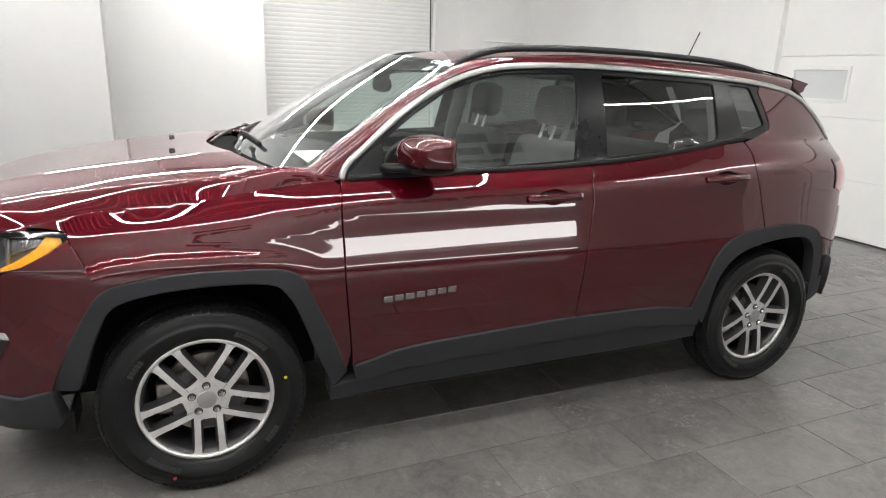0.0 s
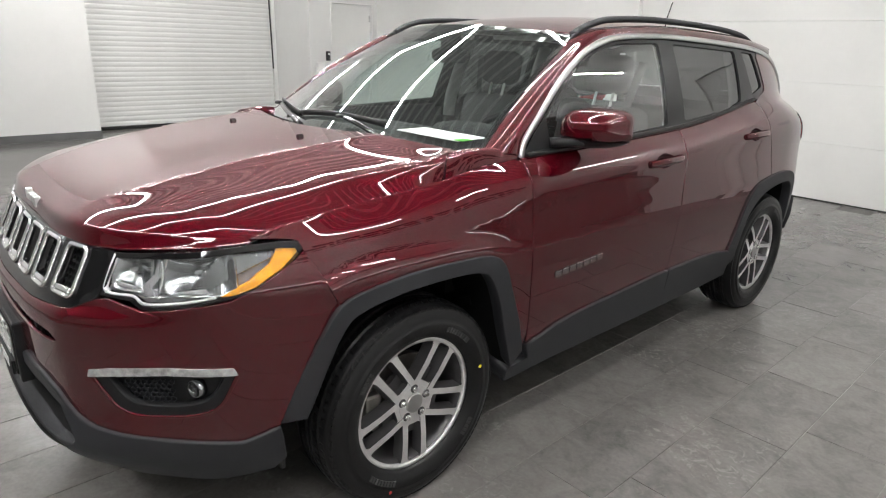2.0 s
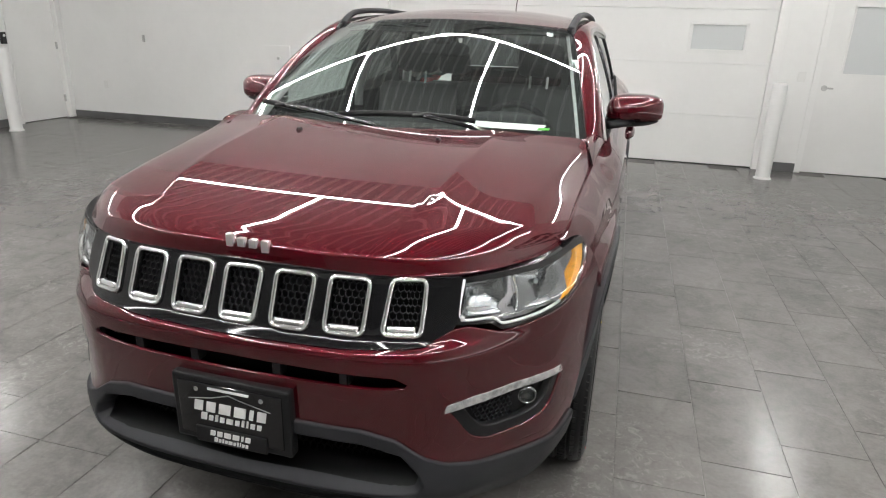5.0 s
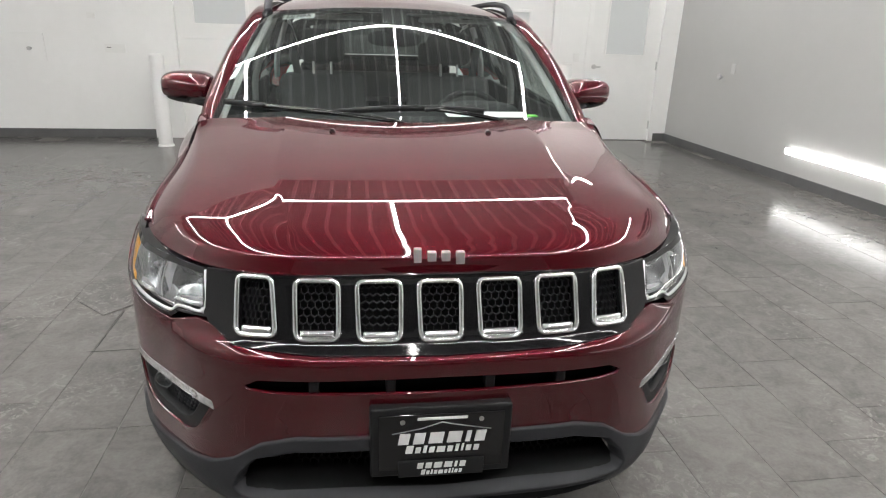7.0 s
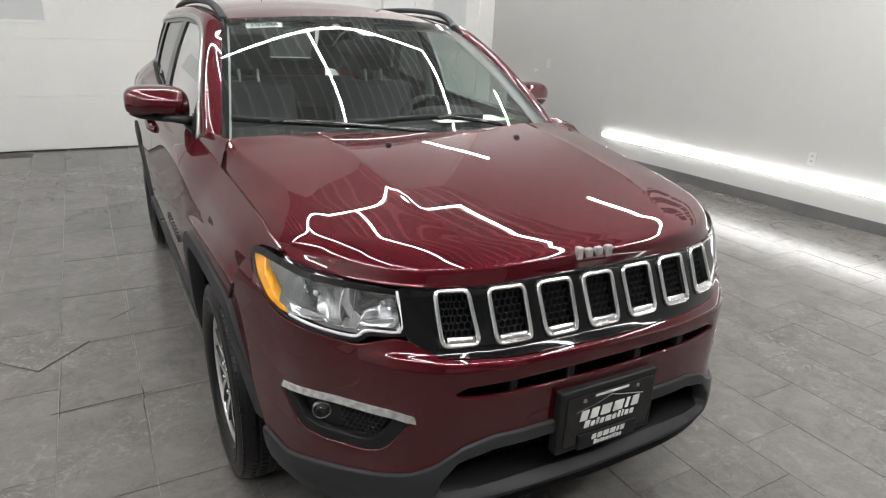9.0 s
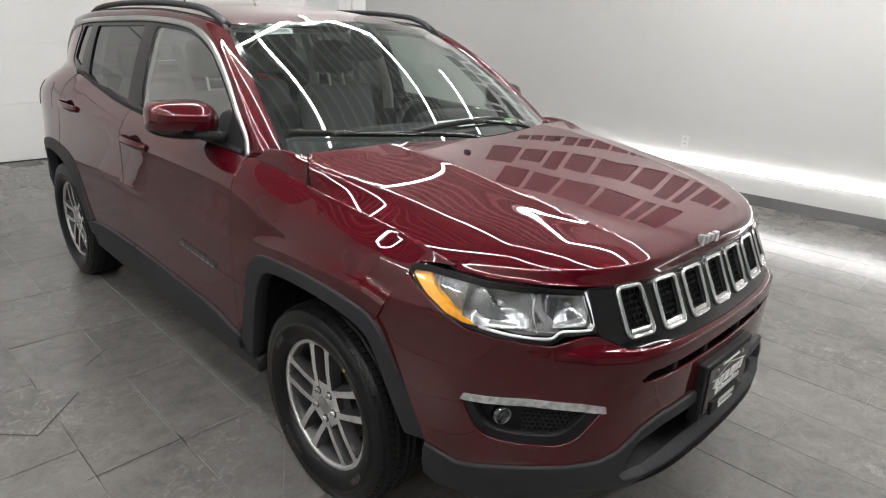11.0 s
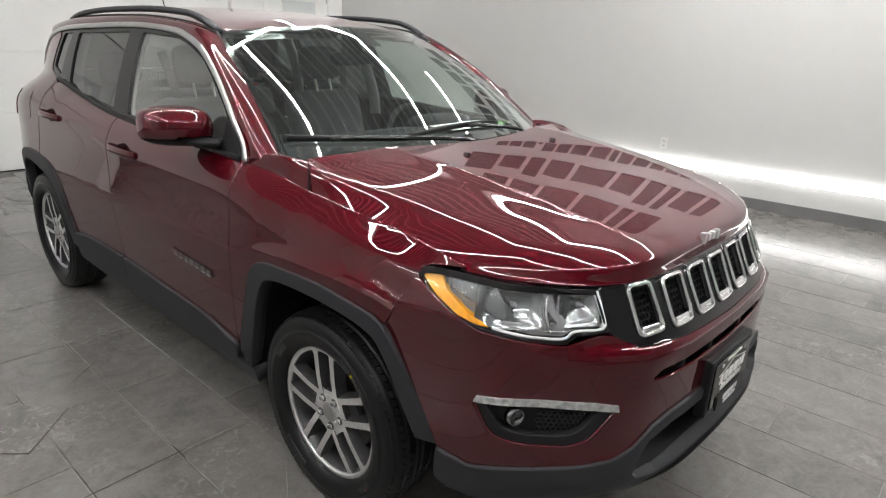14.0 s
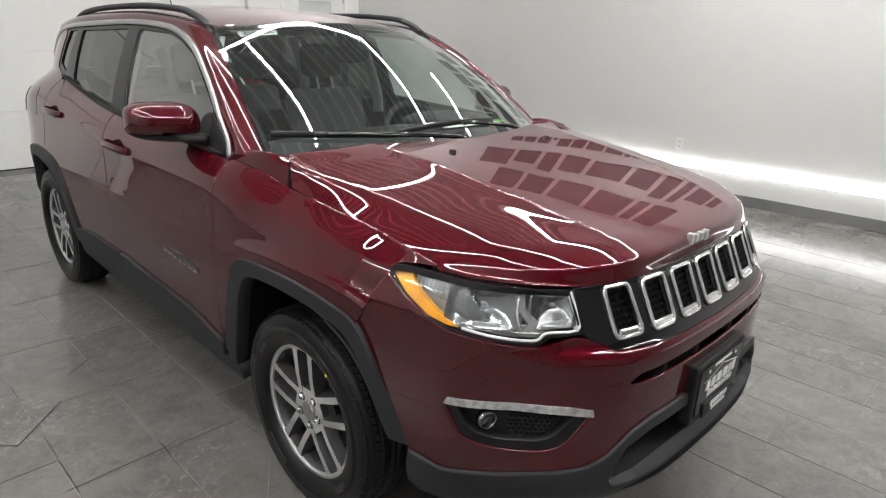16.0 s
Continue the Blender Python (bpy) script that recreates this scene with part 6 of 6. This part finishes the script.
# ---- doors and fittings of the room ----
def sectional_door():
    d = tagged(thing("garage_door", "", "door"), "white sectional overhead door with two small windows", "door", kind="")
    y = REAR + .05
    zs = [0.012, .60, 1.205, 1.81, 2.55]
    wins = ((-2.08, -1.475, 1.385, 1.672), (1.50, 2.075, 1.365, 1.635))
    for z0, z1 in zip(zs, zs[1:]):
        if z0 < 1.3 < z1 or abs(z0 - 1.205) < .01:
            xs = [-2.33, wins[0][0], wins[0][1], wins[1][0], wins[1][1], 2.42]
            bx = [((-2.33, y, z0 + .0012), (wins[0][0], y + .045, z1 - .0012)), ((wins[0][1], y, z0 + .0012), (wins[1][0], y + .045, z1 - .0012)), ((wins[1][1], y, z0 + .0012), (2.42, y + .045, z1 - .0012))]
            for w in wins:
                bx += [((w[0], y, z0 + .0012), (w[1], y + .045, w[2])), ((w[0], y, w[3]), (w[1], y + .045, z1 - .0012))]
            part("section", boxbm(*bx), M_DOOR, d)
        else:
            part("section", boxbm(((-2.33, y, z0 + .0012), (2.42, y + .045, z1 - .0012)), bevel=.002), M_DOOR, d)
    for w in wins:
        t = .035
        fr = part("window_frame", boxbm(((w[0] - t, y - .014, w[2] - t), (w[1] + t, y + .004, w[2])), ((w[0] - t, y - .014, w[3]), (w[1] + t, y + .004, w[3] + t)), ((w[0] - t, y - .0138, w[2]), (w[0], y + .004, w[3])), ((w[1], y - .0138, w[2]), (w[1] + t, y + .004, w[3])), bevel=.003), M_DOOR, d)
        part("pane", boxbm(((w[0], y + .012, w[2]), (w[1], y + .022, w[3]))), M_FROST, fr, "frosted pane")
    part("floor_seal", boxbm(((-2.33, y + .005, -.004), (2.42, y + .04, .014))), M_BLACKMETAL, d)
    return d


sectional_door()
for x0, x1 in ((-2.66, -2.30), (2.39, 2.50)):
    tagged(obj("trim", boxbm(((x0, REAR - .02, 0 if x0 > 0 else .0), (x1, REAR + .06, 2.62)), bevel=.003), M_WALL), "white painted jamb beside the overhead door", "trim", kind="structure")
tagged(obj("trim", boxbm(((-2.33, REAR - .02, 2.55), (2.42, REAR + .06, 2.62)), bevel=.003), M_WALL), "white painted head over the overhead door", "trim", kind="structure")
wall("wall_backing", [((-9.6, REAR + .2, 0), (6, REAR + .35, CEIL)), ((-9.6, -7.6, 0), (-9.4, 6.5, CEIL))])

# roll-up door
rd = tagged(thing("rolling_door", "white slatted steel rolling door, fully closed", "door"))
n = 38
me_slat = None
for i in range(n):
    if me_slat is None:
        bm = bmesh.new()
        pr = [(0.006, .0), (.010, .010), (.014, .028), (.014, .052), (.010, .068), (0.006, .076)]
        A = [bm.verts.new((-9.02 + a, 1.30, z)) for a, z in pr]
        B = [bm.verts.new((-9.02 + a, 4.78, z)) for a, z in pr]
        for j in range(len(pr) - 1):
            bm.faces.new((A[j], B[j], B[j + 1], A[j + 1]))
        bm.faces.new(A[::-1])
        bm.faces.new(B)
        A2 = [bm.verts.new((-9.032, y, z)) for y, z in ((1.30, 0), (4.78, 0), (4.78, .078), (1.30, .078))]
        bm.faces.new(A2)
        ob = part("slat", bm, M_SLAT, rd)
        me_slat = ob.data
    else:
        ob = new("slat", me_slat)
        ob.parent = rd
    ob.location.z = .05 + i * .078
part("bottom_bar", boxbm(((-9.03, 1.43, .02), (-8.99, 4.74, .055)), bevel=.004), M_BLACKMETAL, rd)
part("guide_rail", boxbm(((-9.04, 4.68, 0), (-8.95, 4.75, 3.0)), bevel=.003), M_SLAT, rd)
bm = bmesh.new()
tube(bm, [(-8.93, 4.62, 3.0), (-8.93, 4.66, .95)], .014, 8)
part("cable", bm, M_BLACKMETAL, rd, "black hanging cable")
part("chain_lock", boxbm(((-8.97, 4.56, .03), (-8.93, 4.60, .09)), bevel=.004), M_BLACKMETAL, rd)


def hinge(p, size, parent):
    lo, hi = Vector(p) - Vector(size) / 2, Vector(p) + Vector(size) / 2
    return part("hinge", boxbm((lo, hi), bevel=.003), M_STEEL, parent)


# plain door in the west return
wd = tagged(thing("west_door", "plain white painted steel door, closed", "door"))
part("door_leaf", boxbm(((-7.86, 5.205, .008), (-7.815, 6.055, 2.10)), bevel=.002), M_DOOR, wd)
part("door_frame", boxbm(((-7.90, 5.18, 0), (-7.742, 5.205, 2.13)), ((-7.90, 6.055, 0), (-7.742, 6.08, 2.13)), ((-7.90, 5.205, 2.105), (-7.742, 6.055, 2.13))), M_WALL, wd)
for z in (.30, 1.10, 1.88):
    hinge((-7.805, 6.05, z), (.03, .03, .11), wd)
# glazed door in the north wall
nd = tagged(thing("north_door", "white painted door with a frosted window, closed", "door"))
y = REAR + .03
part("door_leaf", boxbm(((2.925, y, .008), (3.15, y + .045, 2.10)), ((3.685, y, .008), (3.895, y + .045, 2.10)), ((3.15, y, .008), (3.685, y + .045, 1.145)), ((3.15, y, 1.86), (3.685, y + .045, 2.10))), M_DOOR, nd)
part("door_frame", boxbm(((2.86, REAR - .012, 0), (2.925, REAR + .09, 2.13)), ((3.895, REAR - .012, 0), (3.96, REAR + .09, 2.13)), ((2.925, REAR - .012, 2.105), (3.895, REAR + .09, 2.15))), M_WALL, nd)
fr = part("window_frame", boxbm(((3.135, y - .012, 1.13), (3.70, y, 1.15)), ((3.135, y - .012, 1.855), (3.70, y, 1.875)), ((3.135, y - .012, 1.15), (3.155, y, 1.855)), ((3.68, y - .012, 1.15), (3.70, y, 1.855))), M_DOOR, nd)
part("pane", boxbm(((3.15, y + .016, 1.145), (3.685, y + .026, 1.86))), M_FROST, fr, "frosted pane")
bm = bmesh.new()
lathe(bm, [(0, .032), (.008, .032), (.010, .012), (.05, .012)], 20, axis="y", centre=(2.99, y - .05, .985))
tube(bm, [(2.99, y - .05, .985), (3.08, y - .055, .985)], .010, 8)
part("lever_handle", bm, M_STEEL, nd, "steel lever handle")
for z in (.22, 1.01, 1.90):
    hinge((3.893, y - .006, z), (.03, .02, .11), nd)


def bollard(x, y, h):
    b = tagged(thing("bollard", "white painted steel pipe bollard on a low collar", "bollard", "bollards", at=(x, y, 0)))
    bm = bmesh.new()
    lathe(bm, [(0, .078), (h - .02, .078), (h - .006, .072), (h, .060), (h, .0005)], 28, axis="z")
    part("post", bm, M_DOOR, b, smooth=False)
    bm = bmesh.new()
    lathe(bm, [(0, .094), (.010, .094), (.022, .080)], 28, axis="z")
    part("base_collar", bm, M_DOOR, b)
    return b


bollard(-2.41, 5.63, 1.05)
bollard(2.43, 5.62, 1.05)
bollard(-7.33, 4.70, 1.125)


def wall_plate(name, lo, hi, label, cat, mat=None, m=None, slots=()):
    t = tagged(thing(name, label, cat))
    if m is not None:
        t.matrix_world = m
    part("plate", boxbm((lo, hi), bevel=.002), mat or M_OUTLET, t)
    for a, b in slots:
        part("socket", boxbm((a, b)), M_SOCKET if mat is M_PLATE_DIM else M_BLACKMETAL if mat is None else M_OUTLET, t)
    return t


M_SOCKET = material("grey_socket_face", (.30, .30, .30), .5)
# white outlet plastic, darkened to go with the darkened sign wall
M_PLATE_DIM = material("outlet_white_darkened", (.50, .50, .49), .35)
wall_plate("power_outlet", (-.008, 1.272, .46), (0, 1.347, .58), "white double power outlet on the wall", "outlet", M_PLATE_DIM, m=SIGN_M, slots=[((-.0095, 1.297, .535), (-.007, 1.322, .55)), ((-.0095, 1.297, .49), (-.007, 1.322, .505))])
wall_plate("power_outlet", (-.008, 4.90, 1.02), (0, 4.97, 1.135), "white power outlet on the wall", "outlet", M_PLATE_DIM, m=SIGN_M)
bm = bmesh.new()
lathe(bm, [(-.05, .0005), (-.05, .03), (-.03, .034), (-.02, .012), (0, .012)], 20, centre=(0, 5.13, .97))
vk = tagged(thing("door_stop", "small round steel knob fixed to the wall", "door stop"))
vk.matrix_world = SIGN_M
part("knob", bm, M_STEEL, vk)
wall_plate("light_switch", (2.70, REAR - .008, 1.04), (2.78, REAR, 1.15), "white light switch plate", "switch")
wall_plate("wall_sign", (-3.13, REAR - .012, 1.02), (-2.90, REAR, 1.12), "small white notice plate on the wall", "sign", slots=[((-3.11, REAR - .0135, 1.075), (-3.06, REAR - .011, 1.082))])
wall_plate("thermostat", (-3.28, REAR - .02, 1.40), (-3.19, REAR, 1.47), "small white thermostat box", "thermostat", M_OUTLET)
wall_plate("power_outlet", (-7.11, REAR - .008, .48), (-7.04, REAR, .595), "white power outlet on the wall", "outlet")
wall_plate("access_panel", (-4.24, REAR - .012, .90), (-3.80, REAR, 1.22), "flat white access panel with a small tap", "panel", M_WALL)
bm = bmesh.new()
lathe(bm, [(-.07, .0005), (-.07, .022), (-.05, .022), (-.05, .010), (0, .010)], 16, axis="y", centre=(-3.95, REAR - .012, 1.05))
tp = tagged(thing("wall_tap", "small steel tap on the wall panel", "tap"))
part("tap_body", bm, M_STEEL, tp)
hk = tagged(thing("wall_hook", "small grey metal wall hook", "hook"))
part("hook_body", boxbm(((-6.265, REAR - .03, 1.20), (-6.235, REAR, 1.30)), bevel=.006), M_STEEL, hk)
cb = tagged(thing("call_box", "black door control box on the wall", "control box"))
part("box_body", boxbm(((-7.75, 5.06, 1.14), (-7.70, 5.13, 1.30)), bevel=.006), M_BLACKMETAL, cb)
part("button", boxbm(((-7.702, 5.08, 1.24), (-7.694, 5.11, 1.27))), M_OUTLET, cb)

# wall sign: rows of plain dark blocks in place of its lettering
sign = tagged(thing("wall_lettering", "large dark raised sign blocks on the white wall", "sign"))
sign.matrix_world = SIGN_M


def sign_row(word, y0, y1, z0, z1):
    """The row reads from the far end of the wall towards the car's nose."""
    for a, b, h in spread(word, -y1, -y0, .2):
        part("sign_block", boxbm(((-.02, -b, z0), (0, -a, z0 + (z1 - z0) * h)), bevel=.004), M_SIGN, sign)


sign_row(WORD_A, .20, 3.12, 3.20, 3.52)
sign_row(WORD_B, -.40, 3.52, 2.80, 3.13)
sign_row(WORD_C, -.34, 3.22, 2.53, 2.67)

# ---- floor tiles ----
GRID = pose(0, 0, 0, 0, 0, .4)
TL, JOINT = .6135, .0036
# columns of tiles: left edge, width and where a joint falls along them
COLUMNS = [(-.806 - .3125 * i, .3125, .593 + .205 * max(0, i - 2)) for i in range(1, 27)] + [(-.806 + .2972 * i, .2972, .83 + .205 * i) for i in range(5)] + [(.68 + .316 * i, .316, .236 + .202 * i) for i in range(14)]
tile_meshes = {}
for _, tw, _ in COLUMNS:
    if tw in tile_meshes:
        continue
    bm = boxbm(((JOINT / 2, JOINT / 2, -.006), (tw - JOINT / 2, TL - JOINT / 2, 0)), bevel=.0007)
    bm.normal_update()
    tile_meshes[tw] = bpy.data.meshes.new("tile")
    bm.to_mesh(tile_meshes[tw])
    bm.free()
    tile_meshes[tw].materials.append(M_TILE)
near, far = [], []
for x, tw, phase in COLUMNS:
    y0 = phase - math.ceil((phase + 8) / TL) * TL
    for r in range(0, 26):
        y = y0 + r * TL
        w = GRID @ Vector((x + tw / 2, y + TL / 2, 0))
        if not (-9.0 < w.x < 4.69 - .079 * w.y and -7.5 < w.y < 6.17):
            continue
        close = math.hypot((w.x - .1) / 3.0, (w.y - .4) / 2.6)
        (near if close < 1 else far).append((close, x, y, tw))
near.sort()
far += near[300:]
for _, x, y, tw in near[:300]:
    ob = new("tile", tile_meshes[tw])
    ob.parent = floor
    ob.matrix_local = GRID @ Matrix.Translation((x, y, random.uniform(-.0006, .0006)))
V, F = [], []
for _, x, y, TW in far:
    k = len(V)
    dz = random.uniform(-.0006, .0006)
    a, b = JOINT / 2, JOINT / 2
    for px, py_, pz in ((x + a, y + b, -.006), (x + TW - a, y + b, -.006), (x + TW - a, y + TL - b, -.006), (x + a, y + TL - b, -.006), (x + a, y + b, dz), (x + TW - a, y + b, dz), (x + TW - a, y + TL - b, dz), (x + a, y + TL - b, dz)):
        V.append(tuple(GRID @ Vector((px, py_, pz))))
    F += [(k + 4, k + 5, k + 6, k + 7), (k, k + 1, k + 5, k + 4), (k + 1, k + 2, k + 6, k + 5), (k + 2, k + 3, k + 7, k + 6), (k + 3, k, k + 4, k + 7)]
me = bpy.data.meshes.new("far_tiles")
me.from_pydata(V, [], F)
me.materials.append(M_TILE)
ft = new("far_tiles", me)
ft.parent = floor
tagged(ft, kind="stuff")
def joint_lines(name, lines, mat):
    """Uneven thin lines of dirt or dust lying in the joints between tiles."""
    bm = bmesh.new()
    for (x0, y0), (x1, y1), w in lines:
        a, b = Vector((x0, y0, 0)), Vector((x1, y1, 0))
        d = (b - a).normalized()
        n = Vector((-d.y, d.x, 0))
        steps = max(4, int((b - a).length / .025))
        rows = []
        for i in range(steps + 1):
            t = i / steps
            p = a.lerp(b, t) + n * random.uniform(-.0010, .0010)
            h = w / 2 * (.25 + .75 * math.sin(math.pi * t) ** .5) * random.uniform(.6, 1.2)
            rows.append([bm.verts.new(p + n * h + Vector((0, 0, .0014))), bm.verts.new(p - n * h + Vector((0, 0, .0014))), bm.verts.new(p - n * h), bm.verts.new(p + n * h)])
        for A, B in zip(rows, rows[1:]):
            for j in range(4):
                bm.faces.new((A[j], A[(j + 1) % 4], B[(j + 1) % 4], B[j]))
    bmesh.ops.recalc_face_normals(bm, faces=bm.faces)
    tagged(part(name, bm, mat, floor), kind="stuff")


# joints blackened by dirt beside the cut tile, and pale dust in those beside the car
joint_lines("joint_dirt", [((-1.462, .588), (-1.086, .604), .0052), ((-1.4305, .545), (-1.4305, .79), .0046), ((-1.4295, .80), (-1.4300, 1.03), .0026), ((-1.1170, .53), (-1.1172, .66), .0044),
                           ((-1.222, 1.415), (-1.085, 1.53), .0040), ((-1.4360, 1.33), (-1.4365, 1.47), .0040)], material("black_joint_dirt", (.012, .011, .010), .8))
joint_lines("joint_dust", [((-.808, .30), (-.818, 2.45), .0034), ((-1.114, .20), (-1.1165, .56), .0042), ((-1.1165, .67), (-1.1175, 1.22), .0030), ((-1.115, 1.203), (-.812, 1.206), .0028),
                           ((-1.112, .600), (-.83, .606), .0034), ((-1.09, 1.80), (-.82, 1.80), .0044), ((-1.118, 1.49), (-1.119, 1.88), .0034), ((-1.02, .02), (-.84, .30), .0026)], worn(material("pale_joint_dust", (.21, .20, .187), .9), 9, .35, 1.1))
# a cut corner of tile standing slightly proud
bm = bmesh.new()
q = [(-1.72, 1.17), (-1.52, .975), (-1.31, 1.20), (-1.50, 1.40)]
A = [bm.verts.new((x, y, .0015)) for x, y in q]
B = [bm.verts.new((x, y, .007)) for x, y in q]
bm.faces.new(B)
for i in range(4):
    bm.faces.new((A[i], A[(i + 1) % 4], B[(i + 1) % 4], B[i]))
bmesh.ops.recalc_face_normals(bm, faces=bm.faces)
tagged(obj("loose_tile", bm, M_TILE), "grey cut tile lying slightly proud of the floor", "tile")
